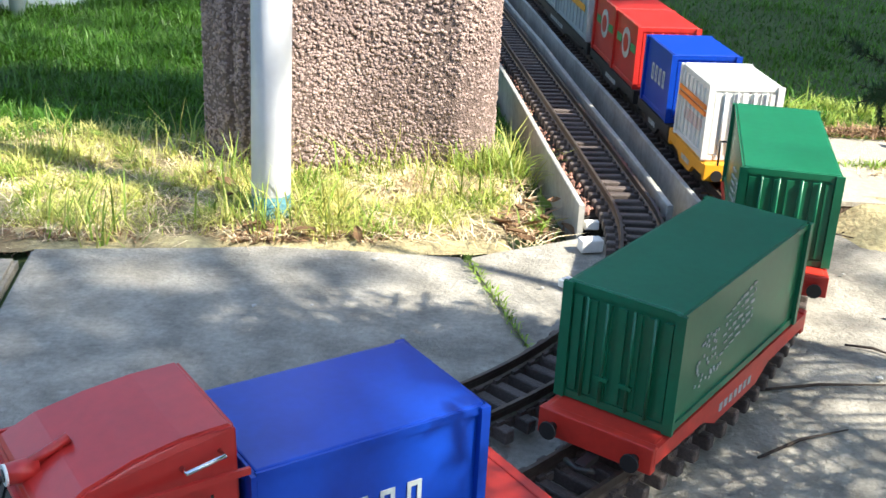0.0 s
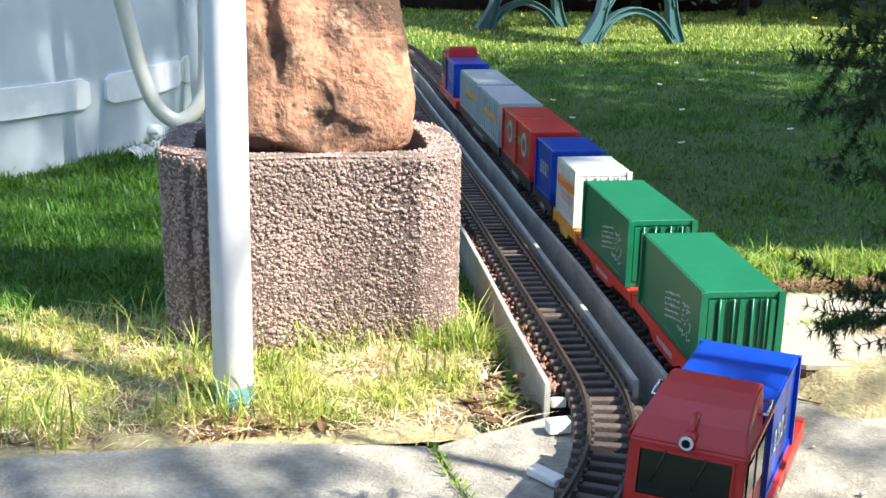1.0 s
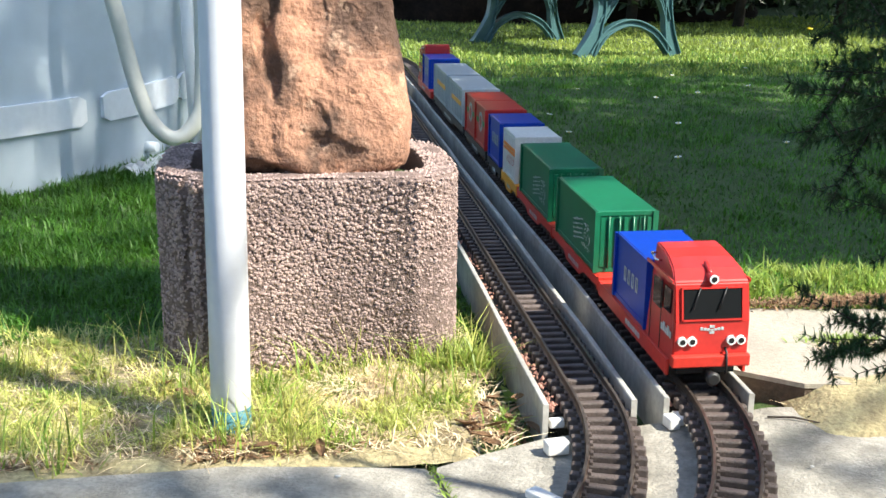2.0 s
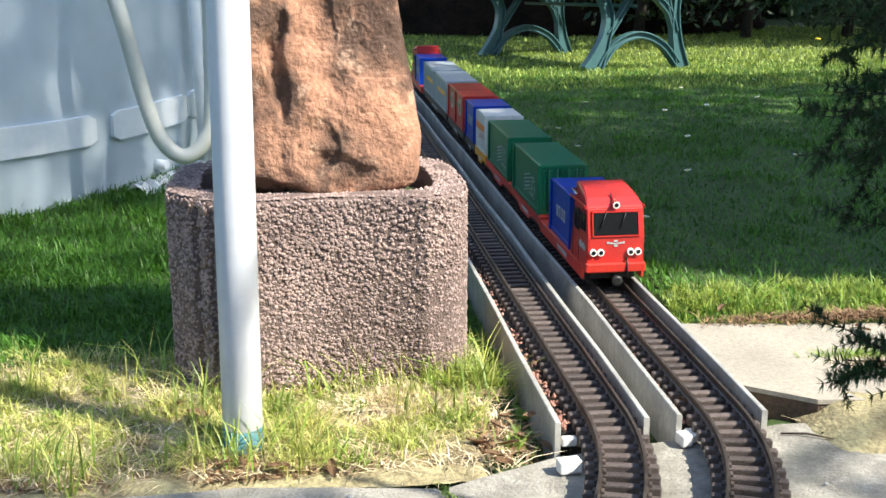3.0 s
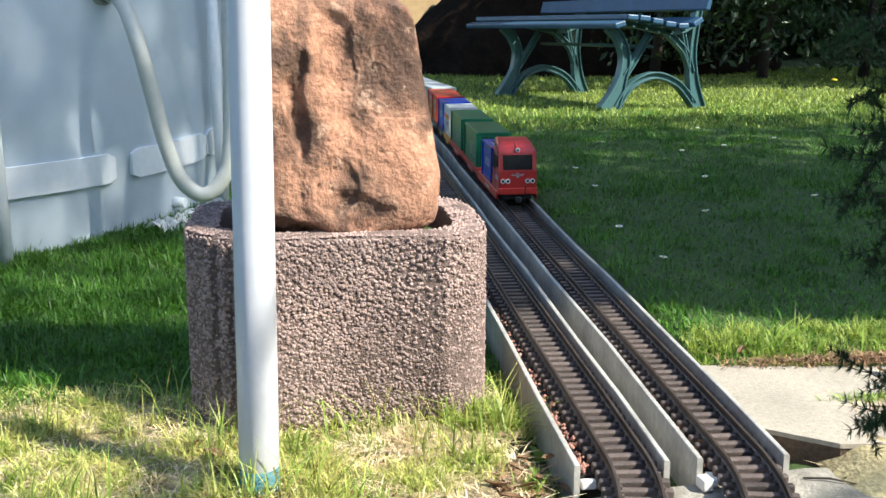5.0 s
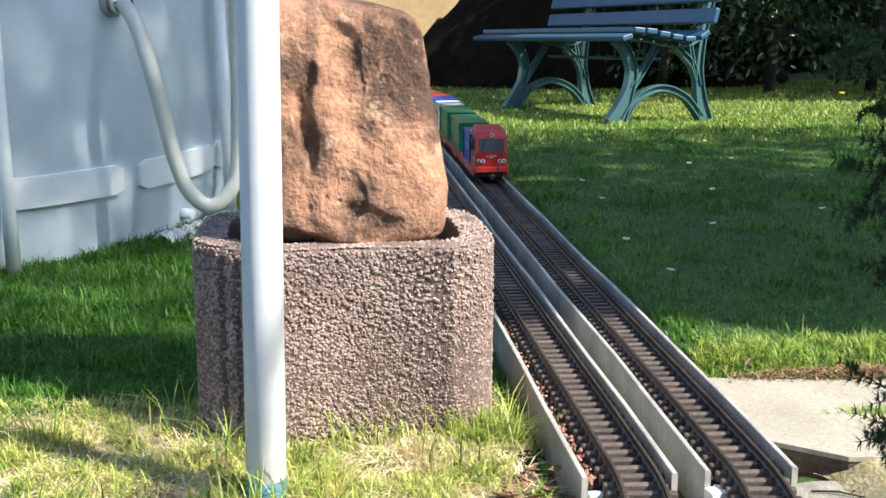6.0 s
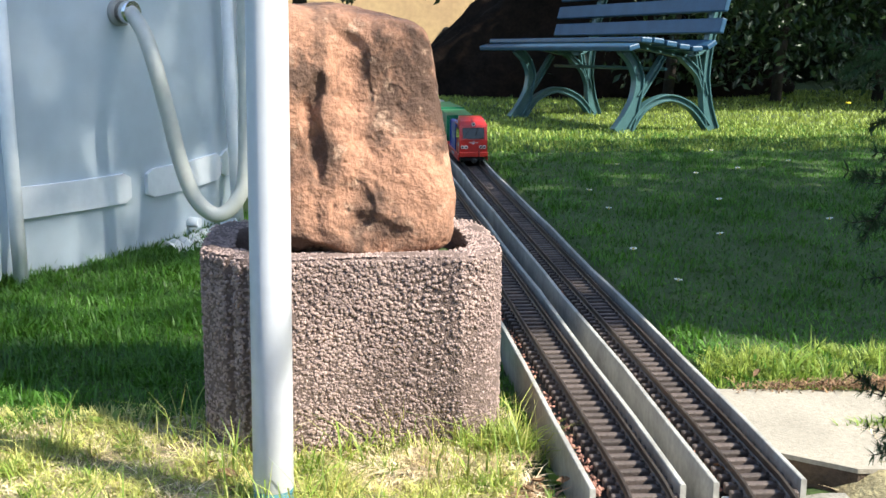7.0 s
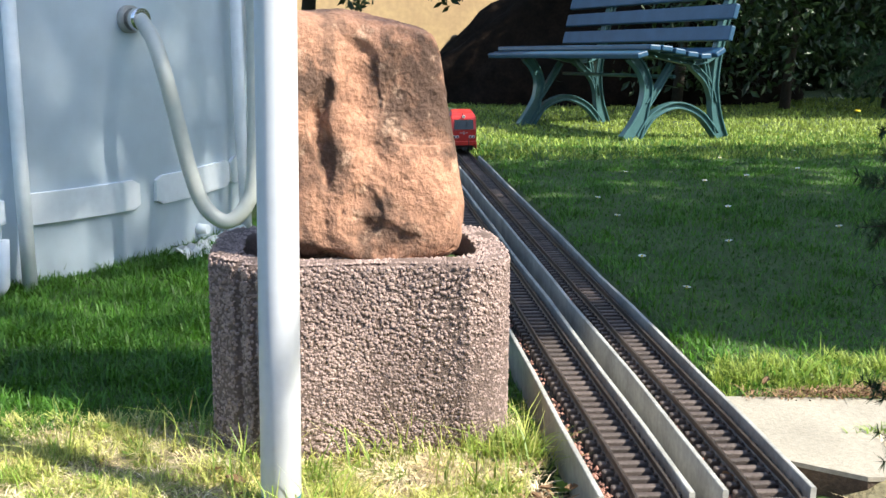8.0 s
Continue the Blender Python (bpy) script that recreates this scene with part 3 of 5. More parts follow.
def build_pool():
    base = -0.02
    po = thing("swimming_pool", "round grey-blue above-ground frame pool on the lawn", "pool")
    bm = bmesh.new()
    n, rings = 120, []
    for r, z in ((0.0, base), (0.012, base + 0.10), (0.020, base + 0.3), (0.014, base + 0.6), (0.0, base + 0.9), (-0.02, base + 0.9), (-0.02, base)):
        rings.append([bm.verts.new(pool_point(360 * k / n, r, z)) for k in range(n)])
    for a, b in zip(rings, rings[1:]):
        for k in range(n):
            f = bm.faces.new((a[k], a[(k + 1) % n], b[(k + 1) % n], b[k]))
            f.smooth = True
    part("liner", bm, "pool_wall", po, "grey-blue vinyl pool wall")
    part("water", tube([pool_point(0, -POOL[2], base + 0.7), pool_point(0, -POOL[2], base + 0.72)], POOL[2] - 0.03, 48), "pool_wall", po)
    # pale belt in lengths with gaps
    for a0, a1 in ((-53.5, -37.2), (-34.3, -16.0), (-15.5, 12), (-90, -55.5)):
        bm = bmesh.new()
        m, prev = 16, None
        for k in range(m + 1):
            a = a0 + (a1 - a0) * k / m
            cut = 0.010 if k in (0, m) else 0.0
            ring = [bm.verts.new(pool_point(a, r, base + z)) for r, z in ((0.012, 0.136 + cut), (0.0235, 0.137 + cut), (0.0235, 0.203 - cut), (0.012, 0.204 - cut))]
            if prev:
                for i in range(4):
                    bm.faces.new((prev[i], prev[(i + 1) % 4], ring[(i + 1) % 4], ring[i]))
            else:
                bm.faces.new(ring[::-1])
            prev = ring
        bm.faces.new(prev)
        bmesh.ops.recalc_face_normals(bm, faces=bm.faces)
        part("belt", bm, "pool_band", po, "white woven belt round the pool")
    for a in (-54, -15, 24, -93):
        part("leg", tube([pool_point(a, 0.060, base - 0.01), pool_point(a, 0.050, base + 0.3), pool_point(a, 0.045, base + 0.9)], 0.015, 14), "pool_band", po, "white tubular frame leg")
    ring = [pool_point(360 * k / 80, 0.03, base + 0.91) for k in range(81)]
    part("top_rail", tube(ring, 0.018, 10), "pool_band", po)



def build_hose():
    ho = thing("pool_hose", "milky ribbed plastic hose hanging from the pool wall", "hose")
    pts = []
    ctrl = [Vector(p) for p in (pool_point(-37.5, 0.055, 0.537), (-0.716, 1.335, 0.498), (-0.690, 1.30, 0.428), (-0.669, 1.30, 0.333), (-0.646, 1.30, 0.224), (-0.617, 1.30, 0.144), (-0.572, 1.30, 0.110), (-0.529, 1.31, 0.143), (-0.511, 1.32, 0.223), (-0.505, 1.34, 0.5), (-0.505, 1.36, 0.8))]
    for k in range(len(ctrl) - 1):
        p0, p1, p2, p3 = ctrl[max(k - 1, 0)], ctrl[k], ctrl[k + 1], ctrl[min(k + 2, len(ctrl) - 1)]
        for j in range(14):
            t = j / 14
            pts.append(0.5 * ((2 * p1) + (p2 - p0) * t + (2 * p0 - 5 * p1 + 4 * p2 - p3) * t * t + (3 * p1 - p0 - 3 * p2 + p3) * t ** 3))
    rad = [0.0170 if k % 2 else 0.0162 for k in range(len(pts))]
    part("tube", tube(pts, rad, 16), "hose", ho)
    c = Vector(pool_point(-37.5, 0.0, 0.537))
    out = (Vector(pool_point(-37.5, 0.1, 0.537)) - c).normalized()
    part("clamp", tube([c + out * 0.030, c + out * 0.062], 0.0245, 20), "chrome", ho, "steel hose clamp")
    part("flange", tube([c + out * 0.010, c + out * 0.030], 0.030, 20), "concrete", ho, "grey plastic inlet flange")
    v = Vector(pool_point(-24.5, 0.0, 0.030))
    o2 = (Vector(pool_point(-24.5, 0.1, 0.030)) - v).normalized()
    dv = thing("drain_valve", "small white drain valve cap low on the pool wall", "valve")
    part("cap", tube([v + o2 * 0.005, v + o2 * 0.035], [0.0135, 0.012], 18), "pool_band", dv)


# ---------- train ----------
FLOOR = 0.066      # deck height of the flat wagons
TOP = 0.160        # roof height of the containers


def ribbed_container(L, W, z0, z1, mat, parent, ribs_side=0, end_ribs=7):
    """A container box with a rim, corner posts and pressed ribs; x is along the train."""
    body = bmesh.new()
    add_box(body, -L / 2, -W / 2, z0, L / 2, W / 2, z1, 0.0012)
    ob = part("shell", body, mat, parent)
    bm = bmesh.new()
    t = 0.0016
    for sx in (-1, 1):
        x = sx * (L / 2)
        for q in (-1, 1):
            add_box(bm, x - 0.004, q * W / 2 - 0.004, z0, x + sx * t + 0.0005, q * W / 2 + 0.004, z1 - 0.001)
        add_box(bm, min(x, x + sx * t), -W / 2, z1 - 0.007, max(x, x + sx * t), W / 2, z1 - 0.001)
        add_box(bm, min(x, x + sx * t), -W / 2, z0, max(x, x + sx * t), W / 2, z0 + 0.006)
        for k in range(end_ribs):
            y = -W / 2 + W * (k + 0.75) / (end_ribs + 0.5)
            add_box(bm, min(x, x + sx * 0.0024), y - W / end_ribs * 0.26, z0 + 0.008, max(x, x + sx * 0.0024), y + W / end_ribs * 0.26, z1 - 0.010)
    for q in (-1, 1):
        y = q * W / 2
        add_box(bm, -L / 2, min(y, y + q * t), z1 - 0.006, L / 2, max(y, y + q * t), z1 - 0.001)
        add_box(bm, -L / 2, min(y, y + q * t), z0, L / 2, max(y, y + q * t), z0 + 0.006)
        for k in range(ribs_side):
            x = -L / 2 + L * (k + 0.5) / ribs_side
            add_box(bm, x - L / ribs_side * 0.22, min(y, y + q * 0.0018), z0 + 0.008, x + L / ribs_side * 0.22, max(y, y + q * 0.0018), z1 - 0.009)
    part("ribs", bm, mat, parent)
    # door hardware on the near end
    for y in (-W * 0.30, -W * 0.12, W * 0.12, W * 0.30):
        part("door_bar", tube([(-L / 2 - 0.0042, y, z0 + 0.006), (-L / 2 - 0.0042, y, z1 - 0.008)], 0.0013, 6), mat, parent)
    for y in (-W * 0.16, W * 0.06):
        part("door_latch", box(-L / 2 - 0.0055, y, z0 + 0.024, -L / 2 - 0.003, y + W * 0.12, z0 + 0.027), mat, parent)
    return ob




def add_wheels(parent, xs, mat="black"):
    for x in xs:
        bm = bmesh.new()
        for y in (-0.0228, 0.0228):
            add_tube(bm, [(x, y - 0.0035, RAIL_TOP + 0.0135), (x, y + 0.0035, RAIL_TOP + 0.0135)], 0.0142, 16)
        add_tube(bm, [(x, -0.03, RAIL_TOP + 0.0135), (x, 0.03, RAIL_TOP + 0.0135)], 0.003, 8)
        part("wheelset", bm, "black", parent, "black plastic wheelset")
    for q in (-1, 1):
        bm = bmesh.new()
        for x in xs:
            add_box(bm, x - 0.010, q * 0.034 - 0.003, RAIL_TOP + 0.006, x + 0.010, q * 0.034 + 0.003, RAIL_TOP + 0.026, 0.001)
        add_box(bm, min(xs) - 0.004, q * 0.033 - 0.002, RAIL_TOP + 0.018, max(xs) + 0.004, q * 0.033 + 0.002, RAIL_TOP + 0.025)
        part("axle_guard", bm, "black", parent)


def coupling(parent, x, sx):
    bm = bmesh.new()
    add_box(bm, min(x, x + sx * 0.022), -0.004, 0.040, max(x, x + sx * 0.022), 0.004, 0.045)
    add_tube(bm, [(x + sx * 0.020, -0.012, 0.0435), (x + sx * 0.026, 0, 0.0435), (x + sx * 0.020, 0.012, 0.0435)], 0.0022, 6)
    part("coupling", bm, "black", parent, "black hook and loop coupling")


def flat_frame(wag, L, mat, W=0.086):
    """Low-sided flat wagon: deck, sole bars, headstocks, buffers, wheels."""
    part("deck", box(-L / 2, -W / 2, FLOOR - 0.010, L / 2, W / 2, FLOOR, 0.0015), mat, wag)
    for q in (-1, 1):
        bm = bmesh.new()
        y = q * (W / 2 + 0.001)
        vs = [(-L / 2, FLOOR - 0.001), (L / 2, FLOOR - 0.001), (L / 2, FLOOR - 0.014), (L * 0.22, FLOOR - 0.016), (L * 0.14, FLOOR - 0.027), (-L * 0.14, FLOOR - 0.027), (-L * 0.22, FLOOR - 0.016), (-L / 2, FLOOR - 0.014)]
        a = [bm.verts.new((x, y - 0.0022, z)) for x, z in vs]
        b = [bm.verts.new((x, y + 0.0022, z)) for x, z in vs]
        bm.faces.new(a), bm.faces.new(b[::-1])
        for k in range(len(vs)):
            j = (k + 1) % len(vs)
            bm.faces.new((a[k], b[k], b[j], a[j]))
        bmesh.ops.recalc_face_normals(bm, faces=bm.faces)
        part("sole_bar", bm, mat, wag)
        bm = bmesh.new()
        for k in range(7):
            add_box(bm, -L * 0.12 + k * L * 0.032, y + q * 0.0022 - 0.0003, FLOOR - 0.020, -L * 0.12 + k * L * 0.032 + L * 0.02, y + q * 0.0022 + 0.0003, FLOOR - 0.013)
        part("lettering", bm, "print_white", wag, "small white stencilled writing")
    for sx in (-1, 1):
        bm = box(sx * L / 2 - 0.004, -W / 2 - 0.003, FLOOR - 0.020, sx * L / 2 + 0.004, W / 2 + 0.003, FLOOR + 0.001, 0.001)
        part("headstock", bm, mat, wag)
        for q in (-1, 1):
            part("buffer", tube([(sx * (L / 2 + 0.004), q * 0.033, FLOOR - 0.011), (sx * (L / 2 + 0.011), q * 0.033, FLOOR - 0.011), (sx * (L / 2 + 0.011), q * 0.033, FLOOR - 0.011), (sx * (L / 2 + 0.013), q * 0.033, FLOOR - 0.011)], [0.0035, 0.0035, 0.007, 0.007], 12), "black", wag)
        coupling(wag, sx * L / 2, sx)


def scribble(parent, x0, x1, z0, z1, y, q, mat="print_white", seed=1, tilt=0.25):
    """Unreadable lettering as short bars and dots in a plain block."""
    rnd = random.Random(seed)
    bm = bmesh.new()
    rows = 5
    for r in range(rows):
        z = z0 + (z1 - z0) * (r + 0.5) / rows
        x = x0 + rnd.random() * (x1 - x0) * 0.15
        while x < x1:
            w = (x1 - x0) * rnd.uniform(0.03, 0.16)
            dz = tilt * (x - x0)
            h = (z1 - z0) / rows * rnd.uniform(0.12, 0.4)
            add_box(bm, x, min(y, y + q * 0.0004), z + dz - h / 2, min(x + w, x1), max(y, y + q * 0.0004), z + dz + h / 2)
            x += w + (x1 - x0) * rnd.uniform(0.02, 0.06)
    return part("printed_mark", bm, mat, parent, "faded white printed emblem")


def container_wagon(name, label, L, boxes, frame_mat, group="container wagons"):
    """boxes: rows of (centre along the wagon, length, width, material, ribs on the side)."""
    wag = thing(name, label, "wagon", group)
    flat_frame(wag, L, frame_mat)
    add_wheels(wag, [-L / 2 + 0.045, -L / 2 + 0.085, L / 2 - 0.085, L / 2 - 0.045] if L > 0.2 else [-L / 2 + 0.04, L / 2 - 0.04])
    return wag


def loaded(wag, boxes):
    for c, L, W, mat, ribs, name, label in boxes:
        b = new(name)
        b.parent = wag
        b.location = (c, 0, 0)
        tagged(b, label)
        ribbed_container(L, W, FLOOR + 0.001, TOP, mat, b, ribs)
        yield b


def green_wagon():
    w = container_wagon("container_wagon", "red flat wagon loaded with one dark green container", 0.290, [], "red_flat")
    for b in loaded(w, [(-0.004, 0.236, 0.088, "green", 0, "container", "glossy dark green ribbed container with a white emblem")]):
        for q in (-1, 1):
            y = q * 0.0444
            scribble(b, -0.045, 0.015, 0.095, 0.132, y, q, seed=3, tilt=0.22 * -q)
            bm = bmesh.new()
            rnd = random.Random(9)
            for _ in range(46):
                x, z = rnd.uniform(-0.085, -0.04), rnd.uniform(0.085, 0.125)
                add_box(bm, x, min(y, y + q * 0.0004), z, x + 0.0028, max(y, y + q * 0.0004), z + 0.0022)
            part("dotted_print", bm, "print_white", b)
    return w


def white_wagon():
    w = container_wagon("container_wagon", "yellow flat wagon loaded with one short white container", 0.150, [], "yellow")
    for b in loaded(w, [(0.0, 0.116, 0.085, "white_box", 7, "container", "white ribbed container with orange stripes")]):
        for q in (-1, 1):
            y = q * 0.0444
            for z in (0.120, 0.128):
                part("stripe", box(-0.055, min(y, y + q * 0.0025), z, 0.055, max(y, y + q * 0.0025), z + 0.005), "orange", b, "orange stripe")
            scribble(b, -0.045, 0.03, 0.096, 0.112, y, q, "red", seed=6, tilt=0)
    bm = bmesh.new()
    for y in (-0.03, 0.03):
        add_tube(bm, [(-0.078, y, FLOOR), (-0.078, y, FLOOR + 0.03)], 0.0015, 6)
    add_tube(bm, [(-0.078, -0.03, FLOOR + 0.03), (-0.078, 0.03, FLOOR + 0.03)], 0.0015, 6)
    part("handrail", bm, "black", w, "thin black end railing")
    return w


def blue_wagon():
    w = container_wagon("container_wagon", "black flat wagon loaded with one short blue container", 0.150, [], "black")
    for b in loaded(w, [(0.0, 0.126, 0.088, "blue", 0, "container", "bright blue container with pale block marks")]):
        for q in (-1, 1):
            mark_bars(b, -0.035, 0.035, 0.105, 0.128, q * 0.0444, q)
    return w


def mark_bars(parent, x0, x1, z0, z1, y, q, mat="print_white", n=4):
    """The maker's mark as plain upright bars."""
    bm = bmesh.new()
    w = (x1 - x0) / n
    for k in range(n):
        a = x0 + k * w
        for u0, u1, v0, v1 in ((0.12, 0.26, 0.0, 1.0), (0.50, 0.66, 0.0, 1.0), (0.26, 0.50, 0.0, 0.16), (0.26, 0.50, 0.84, 1.0)):
            add_box(bm, a + w * u0, min(y, y + q * 0.0006), z0 + (z1 - z0) * v0, a + w * u1, max(y, y + q * 0.0006), z0 + (z1 - z0) * v1)
    return part("maker_mark", bm, mat, parent, "row of plain pale open blocks")


def red_wagon():
    w = container_wagon("container_wagon", "black flat wagon loaded with two red containers", 0.288, [], "black")
    for b in loaded(w, [(-0.071, 0.135, 0.088, "red", 0, "container", "red container with white round emblem"), (0.071, 0.135, 0.088, "red", 0, "container", "red container with white round emblem")]):
        for q in (-1, 1):
            y = q * 0.0444
            bm = bmesh.new()
            add_tube(bm, [(0, y, 0.122), (0, y + q * 0.0006, 0.122)], 0.023, 24)
            part("emblem", bm, "print_white", b, "white round emblem")
            bm = bmesh.new()
            add_tube(bm, [(0, y + q * 0.0006, 0.122), (0, y + q * 0.0012, 0.122)], 0.014, 20)
            part("emblem_core", bm, "red", b)
            for x in (-0.055, 0.028):
                part("stripe", box(x, min(y, y + q * 0.0005), 0.116, x + 0.028, max(y, y + q * 0.0005), 0.128), "print_green", b, "green stripe")
    return w


def grey_wagon():
    w = container_wagon("container_wagon", "black flat wagon loaded with two pale grey containers", 0.560, [], "black")
    for b in loaded(w, [(-0.141, 0.258, 0.088, "grey_box", 9, "container", "pale blue-grey container with a yellow-green stripe"), (0.141, 0.258, 0.088, "grey_box", 9, "container", "pale blue-grey container with a yellow-green stripe")]):
        for q in (-1, 1):
            y = q * 0.0460
            bm = bmesh.new()
            add_box(bm, -0.10, min(y, y + q * 0.0005), 0.112, 0.06, max(y, y + q * 0.0005), 0.124)
            part("stripe", bm, "yellow", b, "yellow stripe")
    return w


def railcar(name, flip):
    """Cab unit: front at x = 0, body running to +x (or mirrored end for end)."""
    c = thing(name, "red cargo railcar with sloped cab and short blue container", "railcar", "red railcars")
    W = 0.092
    L = 0.318
    # cab body: side profile (x, z), front at x = 0
    prof = [(0.003, 0.062), (0.000, 0.074), (0.000, 0.115), (0.010, 0.160), (0.013, 0.163), (0.030, 0.173), (0.055, 0.180), (0.080, 0.184), (0.106, 0.185), (0.108, 0.183), (0.108, 0.062)]

    def slice_of(y_half, pts, bm):
        a = [bm.verts.new((x, -y_half(z), z)) for x, z in pts]
        b = [bm.verts.new((x, y_half(z), z)) for x, z in pts]
        for k in range(len(pts)):
            j = (k + 1) % len(pts)
            bm.faces.new((a[k], a[j], b[j], b[k]))
        bm.faces.new(a[::-1]), bm.faces.new(b)
        bmesh.ops.recalc_face_normals(bm, faces=bm.faces)

    bm = bmesh.new()
    slice_of(lambda z: W / 2 if z < 0.162 else W / 2 - (z - 0.162) * 0.36, prof, bm)
    bmesh.ops.bevel(bm, geom=[e for e in bm.edges if e.calc_face_angle(0) > 0.5], offset=0.0016, segments=2, affect="EDGES")
    part("cab", bm, "red", c)
    # roof gutter line on both sides
    for q in (-1, 1):
        y = q * (W / 2)
        part("gutter", box(0.011, min(y, y + q * 0.002), 0.1595, 0.111, max(y, y + q * 0.002), 0.1635), "red", c)
        part("grab_rail", tube([(0.078, q * (W / 2 - 0.006), 0.169), (0.078, q * (W / 2 + 0.001), 0.170), (0.098, q * (W / 2 + 0.001), 0.174), (0.098, q * (W / 2 - 0.006), 0.173)], 0.0014, 8), "chrome", c, "bright metal grab rail")
        part("side_window", box(0.018, min(y - q * 0.001, y + q * 0.0006), 0.121, 0.042, max(y - q * 0.001, y + q * 0.0006), 0.150, 0.0), "dark_glass", c, "dark cab side window")
        bm = bmesh.new()
        add_box(bm, 0.050, min(y, y + q * 0.0007), 0.064, 0.0515, max(y, y + q * 0.0007), 0.153)
        add_box(bm, 0.090, min(y, y + q * 0.0007), 0.064, 0.0915, max(y, y + q * 0.0007), 0.153)
        part("door_seam", bm, "black", c)
        part("door_window", box(0.055, min(y - q * 0.001, y + q * 0.0006), 0.115, 0.084, max(y - q * 0.001, y + q * 0.0006), 0.149), "dark_glass", c)
        bm = bmesh.new()
        for k in range(5):
            add_box(bm, 0.010 + k * 0.008, min(y, y + q * 0.0006), 0.092, 0.016 + k * 0.008, max(y, y + q * 0.0006), 0.100 + 0.004 * (k % 2))
        part("lettering", bm, "print_white", c, "white slanted lettering")
    # front window, leaning with the face
    lean = math.degrees(math.atan2(0.010, 0.048))
    face = pose(-0.0006, 0, 0.112, 0, lean, 0)
    bm = bmesh.new()
    add_box(bm, -0.0012, -0.036, 0.0065, 0.002, 0.036, 0.0425, 0.0012, face)
    part("windscreen", bm, "dark_glass", c, "dark front windscreen")
    bm = bmesh.new()
    for y0, z0, y1, z1 in ((-0.038, 0.0045, 0.038, 0.0065), (-0.038, 0.0425, 0.038, 0.0445), (-0.038, 0.0045, -0.036, 0.0445), (0.036, 0.0045, 0.038, 0.0445)):
        add_box(bm, -0.0022, y0, z0, 0.002, y1, z1, 0, face)
    part("window_frame", bm, "red", c)
    for y in (-0.017, 0.015):
        bm = bmesh.new()
        add_tube(bm, [face @ Vector((-0.003, y, 0.044)), face @ Vector((-0.0035, y + 0.010, 0.018))], 0.0009, 6)
        part("wiper", bm, "black", c, "thin black wiper")
    # lamps
    for y, z in ((-0.036, 0.092), (-0.024, 0.092), (0.024, 0.092), (0.036, 0.092), (0.0, 0.166)):
        up = z > 0.15
        x0 = 0.008 if up else 0.0005
        if up:
            part("lamp_shell", tube([(x0 + 0.012, y, z), (x0 - 0.0030, y, z)], 0.0058, 18), "red", c, "red roof lamp shell")
        lamp = part("headlight", tube([(x0 - 0.0028 if up else x0 + 0.006, y, z), (x0 - 0.0045, y, z)], 0.0056, 18), "lamp_white", c, "white headlight ring")
        part("lens", tube([(x0 - 0.0040, y, z), (x0 - 0.0050, y, z)], 0.0034, 14), "dark_glass", lamp)
        if up:
            part("lamp_pipe", tube([(x0 + 0.004, y, z + 0.001), (x0 + 0.028, y, z + 0.012)], 0.0028, 10), "red", c)
    bm = bmesh.new()
    for k in range(-3, 4):
        add_box(bm, -0.0008, k * 0.0042 - 0.0017, 0.1040 + abs(k) * 0.0004, 0.001, k * 0.0042 + 0.0017, 0.1062 + abs(k) * 0.0008)
    add_box(bm, -0.0008, -0.003, 0.1005, 0.001, 0.003, 0.1035)
    add_box(bm, -0.0008, -0.003, 0.108, 0.001, 0.003, 0.111)
    part("wing_emblem", bm, "print_white", c, "small white winged emblem")
    # bumper skirt, buffer, hose
    part("bumper", box(-0.007, -W / 2 - 0.002, 0.060, 0.006, W / 2 + 0.002, 0.075, 0.002), "red_flat", c, "red bumper beam")
    part("coupler_knob", tube([(0.004, 0, 0.050), (-0.008, 0, 0.049), (-0.016, 0, 0.049), (-0.019, 0, 0.049)], [0.005, 0.006, 0.009, 0.006], 14), "black", c, "round black coupler knob")
    part("brake_hose", tube([(0.0, -0.018, 0.082), (-0.006, -0.018, 0.078), (-0.009, -0.018, 0.064), (-0.008, -0.018, 0.052)], 0.0016, 8), "black", c)
    # running frame, with steps down to the flat deck
    part("deck", box(0.100, -0.047, FLOOR - 0.010, L, 0.047, FLOOR, 0.0015), "red_flat", c)
    for q in (-1, 1):
        y = q * 0.0478
        part("sole_bar", box(0.010, y - 0.002, FLOOR - 0.020, L, y + 0.002, FLOOR - 0.0005, 0.0008), "red_flat", c)
        bm = bmesh.new()
        for k in range(6):
            add_box(bm, 0.118 + k * 0.011, min(y, y + q * 0.0026), FLOOR - 0.014, 0.126 + k * 0.011, max(y, y + q * 0.0026), FLOOR - 0.007)
        part("frame_lettering", bm, "print_white", c)
    part("headstock", box(L - 0.004, -0.050, FLOOR - 0.020, L + 0.004, 0.050, FLOOR + 0.001, 0.001), "red_flat", c)
    part("underframe", box(0.012, -0.036, RAIL_TOP + 0.014, L - 0.006, 0.036, FLOOR - 0.010), "black", c)
    coupling(c, L, 1)
    add_wheels(c, [0.040, 0.085, L - 0.085, L - 0.045])
    b = new("container")
    b.parent = c
    b.location = (0.186, 0, 0)
    tagged(b, "short bright blue container with pale bars")
    ribbed_container(0.142, 0.088, FLOOR + 0.001, TOP - 0.002, "blue", b, 0, 6)
    for q in (-1, 1):
        mark_bars(b, -0.034, 0.036, 0.101, 0.121, q * 0.0444, q)
    return c


